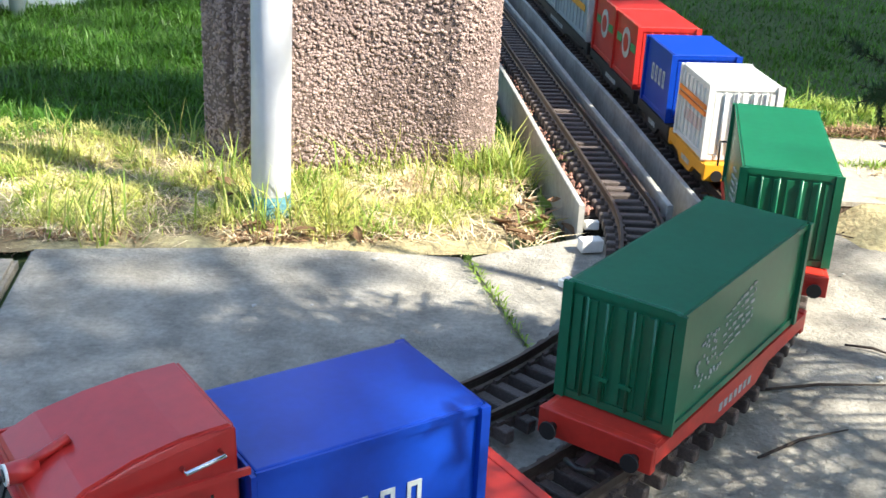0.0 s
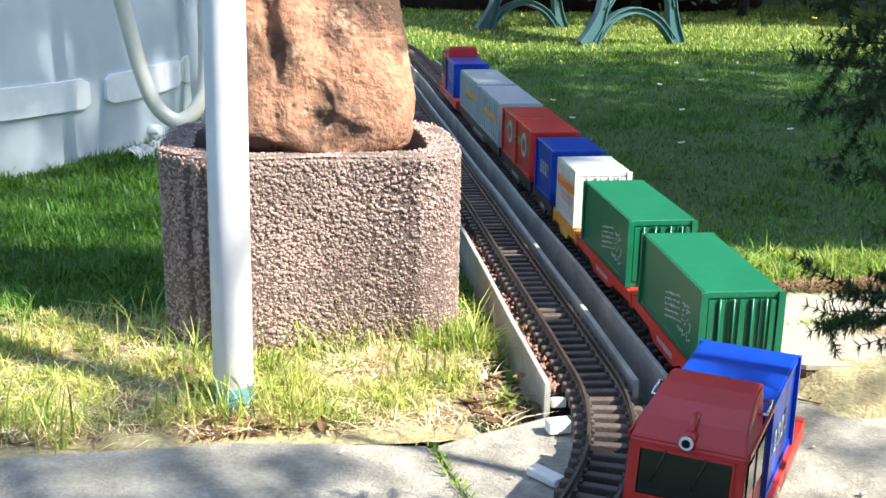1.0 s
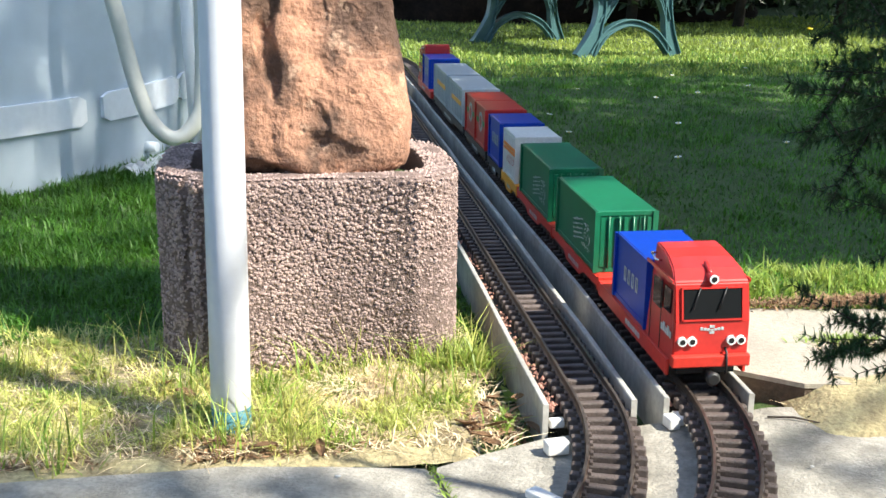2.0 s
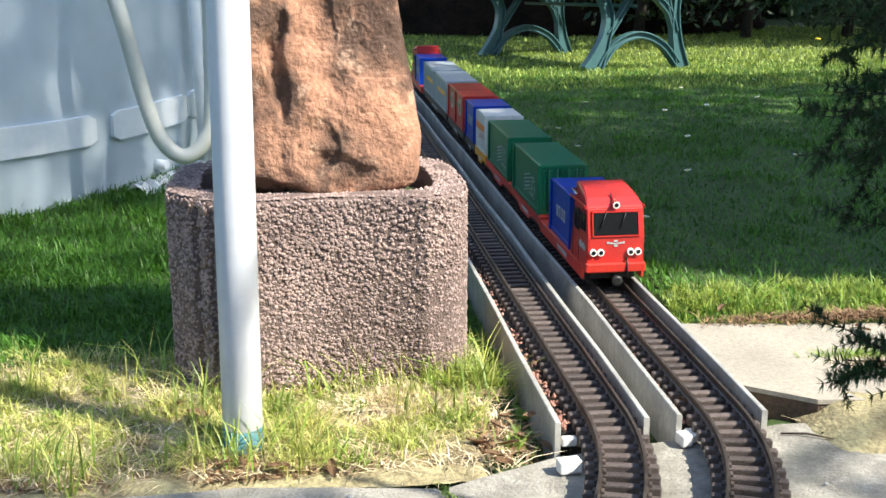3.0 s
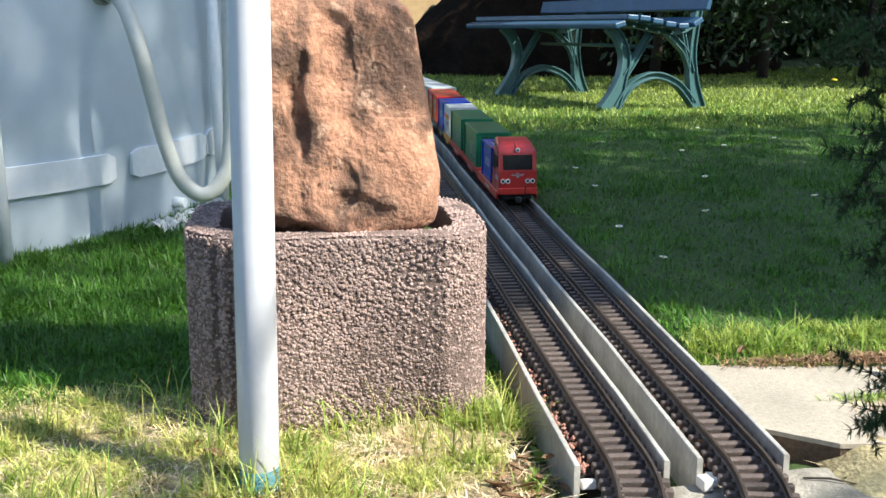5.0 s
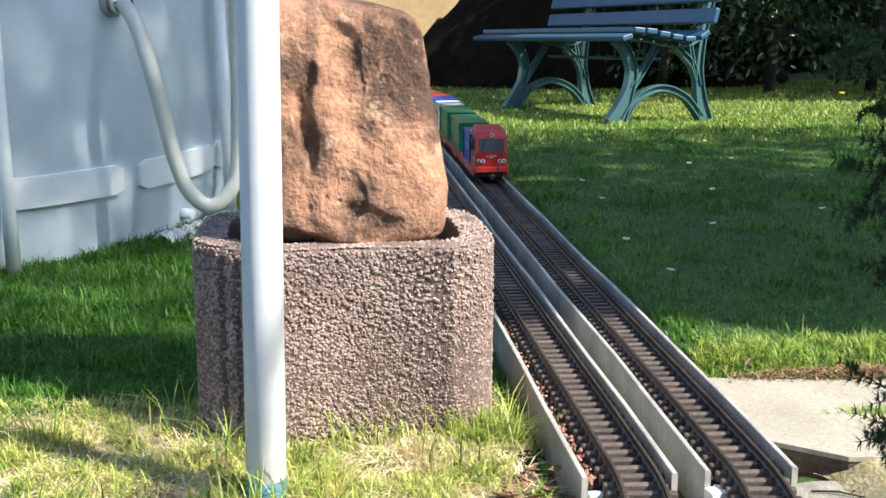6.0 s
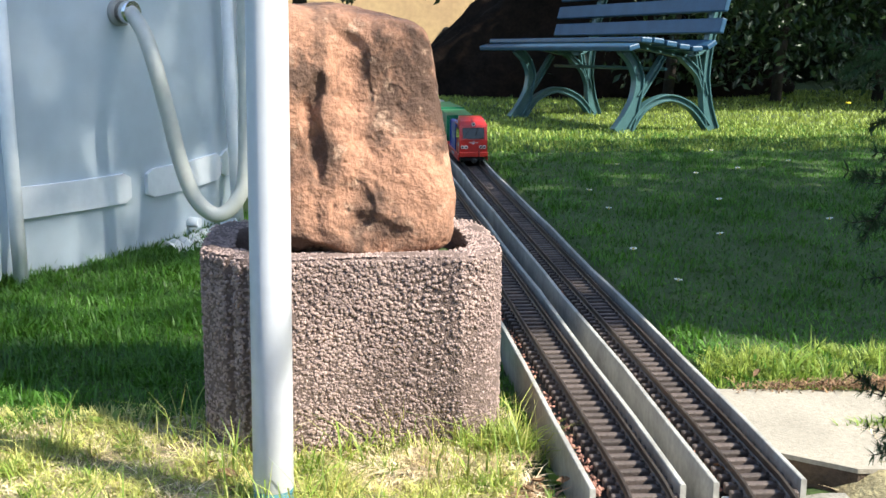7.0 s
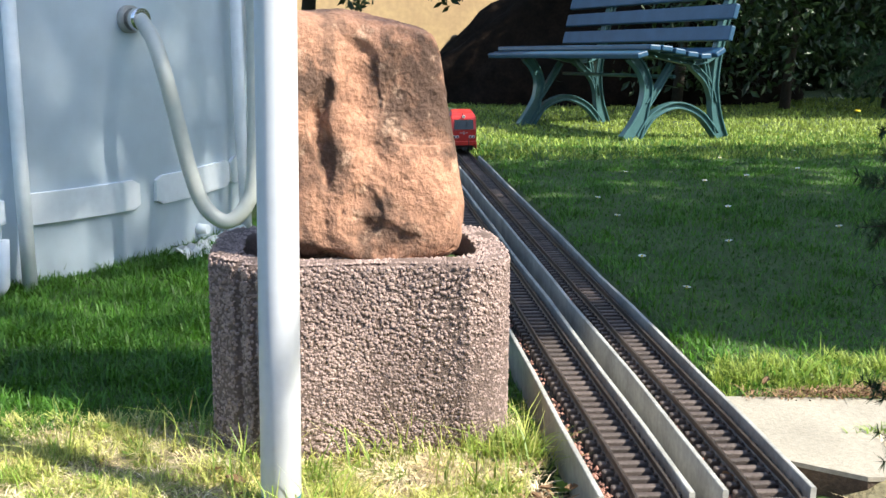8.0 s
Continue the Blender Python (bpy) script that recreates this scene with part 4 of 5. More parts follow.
def build_train():
    """Wagons with their place behind the near cab front: (object, offset of its origin, length, reversed)."""
    train = [(railcar("cargo_railcar", 0), 0.0, 0.318, 0)]
    g = green_wagon()
    train.append((g, 0.485, 0.29, 0))
    train.append((copy_thing(g, pose(0, 0, 0)), 0.785, 0.29, 0))
    train.append((white_wagon(), 1.019, 0.15, 0))
    train.append((blue_wagon(), 1.184, 0.15, 0))
    train.append((red_wagon(), 1.436, 0.288, 0))
    train.append((grey_wagon(), 1.893, 0.56, 0))
    train.append((railcar("cargo_railcar", 1), 2.545, 0.318, 1))
    return train


# distance of the near cab front along the track at some times
FRONT = [(0.0, -0.885), (0.5, -0.653), (1.0, -0.420), (2.5, 0.260), (3.5, 0.744), (4.5, 1.242), (6.5, 2.286), (7.0, 2.546), (8.0, 3.056)]


def front_at(t):
    for (t0, s0), (t1, s1) in zip(FRONT, FRONT[1:]):
        if t <= t1:
            return s0 + (s1 - s0) * (t - t0) / (t1 - t0)
    return FRONT[-1][1]


def wagon_pose(offset, length, flip, t):
    """Where a wagon stands: its bogies ride the rails either side of its middle."""
    middle = length / 2 if offset == 0.0 else (-length / 2 if flip else 0.0)
    mid = front_at(t) + offset + middle
    # couplings run slack on the bend
    if mid < 0.045:
        mid = 0.045 + (mid - 0.045) * 1.2
    reach = length * 0.28
    ax, ay, _ = on_line(OUTER, mid - reach)
    bx, by, _ = on_line(OUTER, mid + reach)
    h = math.atan2(by - ay, bx - ax)
    back = reach - middle
    return pose(ax + math.cos(h) * back, ay + math.sin(h) * back, 0, 0, 0, math.degrees(h) + (180 if flip else 0))


TRAIN = []


def motions():
    for ob, offset, length, flip in TRAIN:
        walk(ob, [(k * 0.2, wagon_pose(offset, length, flip, k * 0.2)) for k in range(41)])


# ---------- bench ----------
def bench_frame(y):
    """One cast side frame of the bench in the plane of the seat's depth; x runs from front to back, z is up."""
    def sweep(bm, pts, widths, thick):
        """A rib of the casting: a thin web with a raised rim along either edge."""
        plate(bm, pts, [w - 0.004 for w in widths], thick * 0.45)
        for sd in (-1, 1):
            edge = []
            for i, (x, z) in enumerate(pts):
                x0, z0 = pts[max(i - 1, 0)]
                x1, z1 = pts[min(i + 1, len(pts) - 1)]
                d = math.hypot(x1 - x0, z1 - z0)
                off = sd * (widths[i] / 2 - 0.004)
                edge.append((x - (z1 - z0) / d * off, z + (x1 - x0) / d * off))
            plate(bm, edge, [0.008] * len(edge), thick)

    def plate(bm, pts, widths, thick):
        n = len(pts)
        left, right = [], []
        for i, (x, z) in enumerate(pts):
            x0, z0 = pts[max(i - 1, 0)]
            x1, z1 = pts[min(i + 1, n - 1)]
            dx, dz = x1 - x0, z1 - z0
            d = math.hypot(dx, dz)
            nx, nz = -dz / d, dx / d
            w = widths[i] / 2
            left.append((x + nx * w, z + nz * w)), right.append((x - nx * w, z - nz * w))
        ring = left + right[::-1]
        a = [bm.verts.new((x, y - thick / 2, z)) for x, z in ring]
        b = [bm.verts.new((x, y + thick / 2, z)) for x, z in ring]
        m = len(ring)
        for k in range(m):
            j = (k + 1) % m
            bm.faces.new((a[k], a[j], b[j], b[k]))
        for side in (a, b):
            for k in range(n - 1):
                q = (side[k], side[k + 1], side[m - 2 - k], side[m - 1 - k])
                bm.faces.new(q)

    def curve(p, n=12):
        out = []
        for i in range(len(p) - 1):
            p0, p1, p2, p3 = [Vector(p[max(0, min(len(p) - 1, i + o))]) for o in (-1, 0, 1, 2)]
            for k in range(n):
                t = k / n
                out.append(tuple(0.5 * ((2 * p1) + (p2 - p0) * t + (2 * p0 - 5 * p1 + 4 * p2 - p3) * t * t + (3 * p1 - p0 - 3 * p2 + p3) * t ** 3)))
        out.append(tuple(p[-1]))
        return out

    bm = bmesh.new()
    front = curve([(0.015, 0.0), (0.065, 0.09), (0.100, 0.19), (0.105, 0.27), (0.070, 0.345), (0.020, 0.395)])
    sweep(bm, front, [0.105 - 0.055 * min(1, k / 20) for k in range(len(front))], 0.045)
    back = curve([(0.525, 0.0), (0.490, 0.12), (0.478, 0.25), (0.490, 0.38), (0.520, 0.52), (0.560, 0.66), (0.600, 0.80)])
    sweep(bm, back, [0.075 - 0.035 * min(1, k / 25) for k in range(len(back))], 0.045)
    arch = curve([(0.060, 0.02), (0.140, 0.120), (0.270, 0.165), (0.400, 0.120), (0.495, 0.02)])
    sweep(bm, arch, [0.034] * len(arch), 0.050)
    brace = curve([(0.110, 0.17), (0.180, 0.27), (0.240, 0.36)])
    sweep(bm, brace, [0.030] * len(brace), 0.036)
    brace2 = curve([(0.478, 0.17), (0.440, 0.27), (0.360, 0.345), (0.330, 0.38)])
    sweep(bm, brace2, [0.034] * len(brace2), 0.040)
    brace3 = curve([(0.475, 0.20), (0.440, 0.30), (0.420, 0.39)])
    sweep(bm, brace3, [0.024] * len(brace3), 0.036)
    seat = curve([(0.010, 0.395), (0.090, 0.412), (0.200, 0.395), (0.320, 0.372), (0.420, 0.375), (0.485, 0.41)])
    sweep(bm, seat, [0.032] * len(seat), 0.040)
    bmesh.ops.recalc_face_normals(bm, faces=bm.faces)
    bmesh.ops.bevel(bm, geom=[e for e in bm.edges if e.is_manifold and e.calc_face_angle(0) > 1.2], offset=0.002, segments=1, affect="EDGES")
    return bm


def build_bench(m):
    be = thing("garden_bench", "blue-painted slatted garden bench with dark cast-metal frames on the lawn", "bench", at=m)
    for y in (0.0, 1.13):
        part("side_frame", bench_frame(y), "bench_metal", be, "dark green-grey cast side frame")
    y0, y1 = -0.14, 1.53
    seat = [(0.000, 0.405, -14), (0.065, 0.437, 4), (0.130, 0.432, 6), (0.200, 0.418, 8), (0.270, 0.404, 6), (0.340, 0.395, 0), (0.420, 0.412, -30)]
    for x, z, a in seat:
        bm = bmesh.new()
        add_box(bm, -0.029, y0, -0.013, 0.029, y1, 0.013, 0.006, pose(x, 0, z, 0, a, 0))
        part("seat_slat", bm, "bench_wood", be, "blue painted wooden slat")
    for x, z in ((0.478, 0.50), (0.500, 0.60), (0.528, 0.70), (0.556, 0.80)):
        bm = bmesh.new()
        add_box(bm, -0.013, y0, -0.036, 0.013, y1, 0.036, 0.006, pose(x, 0, z, 0, 15, 0))
        part("back_slat", bm, "bench_wood", be, "blue painted wooden back slat")
    part("tie_rod", tube([(0.26, 0.0, 0.30), (0.26, 1.13, 0.30)], 0.008, 8), "bench_metal", be)


# ---------- foliage ----------
def blades(name, label, mat, n, seed, area, height, width, lean, kind="stuff", parent=None, category="grass", lift=0.0):
    """Curved grass blades, each of two quads and a tip."""
    rng = np.random.default_rng(seed)
    xy = area(rng, n)
    n = len(xy)
    h = height[0] + (height[1] - height[0]) * rng.random(n) ** 1.5
    w = width * (0.6 + 0.8 * rng.random(n))
    a = rng.random(n) * 2 * math.pi
    d = np.stack([np.cos(a), np.sin(a)], 1)
    side = np.stack([-d[:, 1], d[:, 0]], 1)
    ln = lean * (0.15 + rng.random(n))
    z = np.array([ground_z(float(x), float(y)) + (0.006 if y < 0.38 and x < 0 else 0) for x, y in xy]) - 0.003 + lift
    out = np.zeros((n, 5, 3))
    for k, (f, ww) in enumerate(((0.0, 1.0), (0.0, -1.0), (0.55, 0.8), (0.55, -0.8), (1.0, 0.0))):
        off = (ln * h * f ** 1.8)[:, None] * d + (ww * w / 2)[:, None] * side
        out[:, k, :2] = xy + off
        out[:, k, 2] = z + h * f * (1 - 0.35 * np.minimum(ln, 1.2) * f)
    me = bpy.data.meshes.new(name)
    me.vertices.add(n * 5)
    me.vertices.foreach_set("co", out.ravel())
    tri = np.array([[0, 1, 3], [0, 3, 2], [2, 3, 4]])
    idx = (np.arange(n)[:, None, None] * 5 + tri[None]).reshape(-1)
    me.loops.add(len(idx))
    me.loops.foreach_set("vertex_index", idx)
    me.polygons.add(n * 3)
    me.polygons.foreach_set("loop_start", np.arange(0, len(idx), 3))
    me.update(calc_edges=True)
    me.materials.append(M[mat])
    ob = new(name, me)
    return tagged(ob, label, category, kind=kind)


def leaves(name, n, seed, centre, spread, size, mat, parent, hull=None, label=""):
    """Many small folded leaves scattered in a lumpy volume."""
    rng = random.Random(seed)
    verts, faces = [], []
    c = Vector(centre)
    lumps = [(Vector((rng.uniform(-1, 1), rng.uniform(-1, 1), rng.uniform(-1, 1))), rng.uniform(0.25, 0.5)) for _ in range(26)]
    while len(faces) < n * 2:
        p, r = rng.choice(lumps)
        q = p + Vector((rng.gauss(0, 1), rng.gauss(0, 1), rng.gauss(0, 1))) * r * 0.5
        pos = Vector((c.x + q.x * spread[0], c.y + q.y * spread[1], c.z + q.z * spread[2]))
        if hull and not hull(pos):
            continue
        s = size * rng.uniform(0.6, 1.3)
        e = Euler((rng.uniform(0, 6.3), rng.uniform(-0.9, 0.9), rng.uniform(0, 6.3))).to_matrix()
        b = len(verts)
        for v in ((0, -1, 0), (0.42, 0, 0.12), (0, 1, 0), (-0.42, 0, 0.12)):
            verts.append(tuple(pos + e @ (Vector(v) * s)))
        faces += [(b, b + 1, b + 2), (b, b + 2, b + 3)]
    ob = mesh_object(name, verts, faces, mat, parent)
    return tagged(ob, label) if label else ob


def tree(name, label, base, height, radius, crown_centre, crown_spread, n, leaf, seed, mat="leaf", hull=None):
    tr = thing(name, label, "tree")
    rng = random.Random(seed)
    b, c = Vector(base), Vector(crown_centre)
    bm = bmesh.new()
    pts = [b + Vector((0, 0, -0.1)), b + Vector((0, 0, 0.05)), b.lerp(c, 0.4) + Vector((rng.uniform(-.1, .1), rng.uniform(-.1, .1), 0)), c]
    add_tube(bm, pts, [radius * 1.4, radius * 1.1, radius * 0.8, radius * 0.3], 14)
    part("trunk", bm, "bark", tr)
    for _ in range(9):
        st = b.lerp(c, rng.uniform(0.5, 0.95))
        en = c + Vector((rng.uniform(-1, 1) * crown_spread[0], rng.uniform(-1, 1) * crown_spread[1], rng.uniform(-0.5, 0.7) * crown_spread[2]))
        part("limb", tube([st, st.lerp(en, 0.5) + Vector((0, 0, 0.1)), en], [radius * 0.3, radius * 0.18, radius * 0.05], 7), "bark", tr)
    leaves("crown", n, seed + 1, crown_centre, crown_spread, leaf, mat, tr, hull)
    return tr


def shade_spot(p):
    """Where the sun ray through p meets the ground level."""
    k = p.z / SUN_TO.z
    return p.x - SUN_TO.x * k, p.y - SUN_TO.y * k


def fir_branch():
    fb = thing("fir_tree", "dark green young fir with twigs reaching in close", "tree")
    trunk = bmesh.new()
    add_tube(trunk, [(0.66, -0.62, -0.06), (0.66, -0.62, 0.4), (0.66, -0.61, 1.1)], [0.022, 0.016, 0.006], 10)
    part("trunk", trunk, "bark", fb)
    rng = random.Random(4)
    wood, verts, faces = bmesh.new(), [], []

    def twig(p, d, length, level):
        n = max(4, int(length / 0.0055))
        pts, q, dd = [], Vector(p), Vector(d).normalized()
        for k in range(n):
            pts.append(q.copy())
            q = q + dd * (length / n)
            dd = (dd + Vector((rng.gauss(0, 1), rng.gauss(0, 1), rng.gauss(0, 1))) * 0.02).normalized()
        add_tube(wood, pts, [0.0015 * (1 - 0.7 * k / n) / (1 + level) for k in range(n)], 4)
        for k, c in enumerate(pts):
            for _ in range(44 if level else 16):
                a = Vector((rng.gauss(0, 1), rng.gauss(0, 1), rng.gauss(0, 1)))
                a = (a - dd * a.dot(dd)).normalized() * 0.9 + dd * 0.5
                L = rng.uniform(0.0035, 0.0085)
                s = a.cross(Vector((rng.random(), rng.random(), 1))).normalized() * 0.0004
                b = len(verts)
                verts.extend([tuple(c + s), tuple(c - s), tuple(c + a * L)])
                faces.append((b, b + 1, b + 2))
            if level < 2 and k % 3 == 1 and n * (0.42 if level == 0 else 0.1) < k < n - 2:
                sd = 1 if (k // 3) % 2 else -1
                side = dd.cross(Vector((0, 0, 1))).normalized() * sd + Vector((0, 0, rng.uniform(-0.75, 0.55)))
                twig(c, dd * 0.9 + side, (0.15 if level == 0 else 0.045) * rng.uniform(0.5, 1.0) * (1.15 - 0.6 * k / n), level + 1)

    for p, d, L in FIR:
        twig(p, d, L, 0)
    part("twig", wood, "bark", fb)
    mesh_object("needles", verts, faces, "fir_needle", fb)
    return fb


FIR = tuple(((0.66, -0.62 + dy * 0.3, z), (-1.0, dy + 0.06 * math.sin(k * 1.7), (tip - z) / 0.70), length - 0.01 - 0.5 * abs(dy))
            for dy in (-0.06, 0.0, 0.07)
            for k, (z, tip, length) in enumerate(((0.66, 0.545, 0.66), (0.63, 0.515, 0.70), (0.61, 0.495, 0.68), (0.59, 0.475, 0.71), (0.57, 0.46, 0.69), (0.55, 0.445, 0.70), (0.53, 0.43, 0.66), (0.39, 0.338, 0.66), (0.37, 0.328, 0.675), (0.35, 0.318, 0.66))))


def build_backdrop():
    # tall hedge of glossy leaves right of the bench
    hd = thing("hedge", "dark evergreen hedge with small glossy leaves", "hedge")
    for x, y in ((1.9, 6.3), (2.6, 6.2), (3.3, 6.2), (4.0, 6.3)):
        part("stem", tube([(x, y, -0.15), (x + 0.05, y, 0.5), (x - 0.05, y + 0.1, 1.4)], [0.04, 0.03, 0.012], 8), "bark", hd)
    leaves("foliage", 26000, 21, (3.2, 6.2, 0.8), (1.5, 0.5, 0.95), 0.035, "leaf", hd, lambda p: p.z > 0.0)
    # broad dark trunk on a mound of roots behind the bench
    tree("conifer", "broad dark tree trunk with drooping conifer sprays", (1.65, 7.5, -0.12), 4, 0.46, (1.7, 7.4, 3.1), (2.2, 1.2, 1.0), 9000, 0.06, 31, "needle")
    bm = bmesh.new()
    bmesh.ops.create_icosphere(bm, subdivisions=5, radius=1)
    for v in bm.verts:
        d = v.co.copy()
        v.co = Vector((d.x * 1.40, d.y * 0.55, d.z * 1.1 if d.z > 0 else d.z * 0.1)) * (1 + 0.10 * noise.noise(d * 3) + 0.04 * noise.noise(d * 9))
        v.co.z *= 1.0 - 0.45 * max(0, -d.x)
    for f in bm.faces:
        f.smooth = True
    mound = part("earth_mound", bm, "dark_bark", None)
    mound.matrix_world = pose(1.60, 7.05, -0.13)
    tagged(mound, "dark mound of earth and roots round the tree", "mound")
    sh = thing("shrub", "dark shaded undergrowth behind the bench", "shrub")
    leaves("foliage", 15000, 41, (2.4, 8.6, 0.7), (2.2, 0.5, 1.0), 0.05, "needle", sh, lambda p: p.x > 1.2 + 0.15 * math.sin(p.z * 9))
    part("stem", tube([(2.3, 8.6, -0.2), (2.3, 8.6, 1.0)], 0.05, 8), "bark", sh)
    sp = thing("yew_spray", "drooping dark conifer foliage over the boulder", "tree")
    part("trunk", tube([(-0.6, 8.2, -0.2), (-0.5, 8.2, 1.0), (-0.2, 8.1, 2.0)], [0.07, 0.05, 0.02], 9), "bark", sp)
    leaves("foliage", 9000, 43, (0.1, 8.2, 1.15), (1.3, 0.4, 0.55), 0.045, "leaf", sp, lambda p: p.z > 0.62 + 0.1 * math.sin(p.x * 9))
    hw = thing("house_wall", "sunlit tan rendered wall beyond the trees", "wall")
    part("render", box(-3.0, 11.0, -0.4, 6.0, 11.3, 4.0), "tan_wall", hw)
    part("vent_hole", tube([(0.915, 10.999, 0.21), (0.915, 10.96, 0.21)], 0.048, 20), "black", hw, "round black opening")
    back = thing("woodland", "dark dense woodland edge closing the garden", "trees", kind="stuff")
    leaves("far_foliage", 16000, 51, (5.2, 9.6, 1.6), (3.6, 0.8, 2.0), 0.12, "needle", back, lambda p: p.x > 1.7 and (p.z < 1.0 or p.x > 4.6))


def build_sky_block_hedges():
    """Tall clipped hedges, unseen, added behind and beside the viewer to cut sky light."""
    rnd = random.Random(77)
    for x0, y0, x1, y1 in ((-11, -8, 11, -8), (11, -8, 11, 4), (-11, 12, -11, -8)):
        nx, nz, bm, rows = 60, 10, bmesh.new(), []
        L = math.hypot(x1 - x0, y1 - y0)
        ux, uy = (x1 - x0) / L, (y1 - y0) / L
        for i in range(nx + 1):
            row = []
            for j in range(nz + 1):
                f = j / nz
                # a loop over the hedge from its inner foot across the top to its outer foot
                a = math.pi * f
                w, z = 0.6 * math.cos(a), -0.1 + 3.0 * math.sin(a) ** 0.35 if 0 < f < 1 else -0.3
                px, py = x0 + ux * L * i / nx - uy * w, y0 + uy * L * i / nx + ux * w
                k = 0.35 * noise.noise(Vector((px * 0.9, py * 0.9, z))) + rnd.uniform(-0.08, 0.08)
                row.append(bm.verts.new((px - uy * k, py + ux * k, z + (k if j else 0))))
            rows.append(row)
        for r0, r1 in zip(rows, rows[1:]):
            for j in range(nz):
                bm.faces.new((r0[j], r1[j], r1[j + 1], r0[j + 1]))
        tagged(part("boundary_hedge", bm, "leaf", None), "unseen tall dark green hedge added to hold back sky light", "hedge", kind="structure")


def small_things():
    # daisies and one dandelion in the lawn
    da = thing("daisy", "small white daisy in the lawn", "flower", "daisies")
    part("stem", tube([(0, 0, -0.01), (0.001, 0, 0.024)], 0.0008, 5), "grass", da)
    bm = bmesh.new()
    for k in range(9):
        a = 2 * math.pi * k / 9
        add_box(bm, 0.002, -0.0016, -0.0004, 0.0085, 0.0016, 0.0006, 0, pose(0.001, 0, 0.026, 0, -14, math.degrees(a)))
    part("petals", bm, "flower_white", da)
    part("centre", tube([(0.001, 0, 0.0245), (0.001, 0, 0.0285)], 0.0026, 10), "flower_yellow", da)
    spots = ((0.389, 1.949), (0.385, 1.686), (0.804, 2.27), (1.092, 2.99), (0.319, 1.185), (0.721, 1.80), (0.328, 0.902), (0.989, 2.408), (0.56, 1.32), (0.62, 2.55), (1.25, 2.62), (0.47, 2.9), (1.5, 3.3), (0.9, 1.5))
    for k, (x, y) in enumerate(spots):
        m = pose(x, y, ground_z(x, y), 8 * math.sin(k * 3.0), 8 * math.cos(k * 5.0), k * 50)
        if k == 0:
            da.matrix_world = m
        else:
            copy_thing(da, m)
    dn = thing("dandelion", "yellow dandelion flower near the hedge", "flower", at=pose(2.70, 5.33, ground_z(2.70, 5.33)))
    part("stem", tube([(0, 0, -0.01), (0.004, 0, 0.060)], 0.002, 6), "grass", dn)
    part("head", tube([(0.004, 0, 0.058), (0.004, 0, 0.063), (0.004, 0, 0.069)], [0.008, 0.019, 0.014], 14), "flower_yellow", dn)
    # dead leaves
    rnd = random.Random(8)
    leaf_spots = [(0.133, 0.079, 0.016), (-0.117, -0.010, 0.0), (-0.110, -0.026, 0.0), (-0.060, 0.070, 0.012), (-0.075, 0.039, 0.0), (-0.096, 0.018, 0.0), (-0.461, 0.140, 0.004), (-0.447, 0.096, 0.004), (-0.485, 0.178, 0.004),
                  (-0.085, 0.10, 0.0), (-0.13, 0.03, 0.0), (-0.30, -0.02, 0.0), (-0.36, -0.015, 0.002), (-0.42, 0.0, 0.002), (0.30, 0.40, 0.024), (0.47, 0.29, 0.024)]
    leaf_spots += [(rnd.uniform(-0.13, -0.052), rnd.uniform(-0.03, 0.20), -0.006) for _ in range(10)]
    for k, (x, y, z) in enumerate(leaf_spots):
        bm = bmesh.new()
        L, W = rnd.uniform(0.008, 0.015), rnd.uniform(0.0045, 0.009)
        rows = []
        for i in range(7):
            f = i / 6
            w = W * math.sin(math.pi * min(0.98, 0.08 + f * 0.9)) ** 0.8
            rows.append([bm.verts.new((u * w, (f - 0.5) * 2 * L, 0.003 * abs(u) ** 1.5 + 0.002 * math.sin(f * 3 + k) + 0.002)) for u in (-1, -0.5, 0, 0.5, 1)])
        for a, b in zip(rows, rows[1:]):
            for i in range(4):
                bm.faces.new((a[i], a[i + 1], b[i + 1], b[i]))
        bmesh.ops.solidify(bm, geom=bm.faces[:], thickness=0.0005)
        ob = part("dead_leaf", bm, "dead_leaf", None)
        ob.matrix_world = pose(x, y, z, rnd.uniform(-15, 15), rnd.uniform(-20, 20), rnd.uniform(0, 360))
        tagged(ob, "curled brown dead leaf on the ground", "leaf", "dead leaves")
    # broad-leaved weeds
    for x, y, n, size in ((-0.637, 0.345, 13, 0.030), (-0.597, 0.253, 8, 0.030), (-0.737, 0.40, 9, 0.022), (-0.495, 0.214, 9, 0.020), (-0.052, 0.150, 7, 0.022), (-0.31, 0.10, 7, 0.016), (-0.80, 0.30, 9, 0.022)):
        we = thing("broadleaf_weed", "bright green low broad-leaved weed", "weed", "weeds", at=pose(x, y, ground_z(x, y)))
        for k in range(n):
            a = 360 * k / n + rnd.uniform(-20, 20)
            L, lift = size * rnd.uniform(0.6, 1.1), rnd.uniform(15, 55)
            bm = bmesh.new()
            rows = []
            for i in range(6):
                f = i / 5
                w = L * 0.26 * math.sin(math.pi * (0.1 + 0.85 * f)) * (1 + 0.15 * math.sin(i * 2.6 + k))
                rows.append([bm.verts.new((f * L, u * w, 0.10 * w * abs(u) - 0.5 * L * f * f * 0.6)) for u in (-1, 0, 1)])
            for p, q in zip(rows, rows[1:]):
                for i in range(2):
                    bm.faces.new((p[i], p[i + 1], q[i + 1], q[i]))
            bmesh.ops.transform(bm, verts=bm.verts, matrix=pose(0, 0, 0.003, 0, -lift, 0))
            bmesh.ops.transform(bm, verts=bm.verts, matrix=pose(0, 0, 0, 0, 0, a))
            part("leaf", bm, "weed", we)
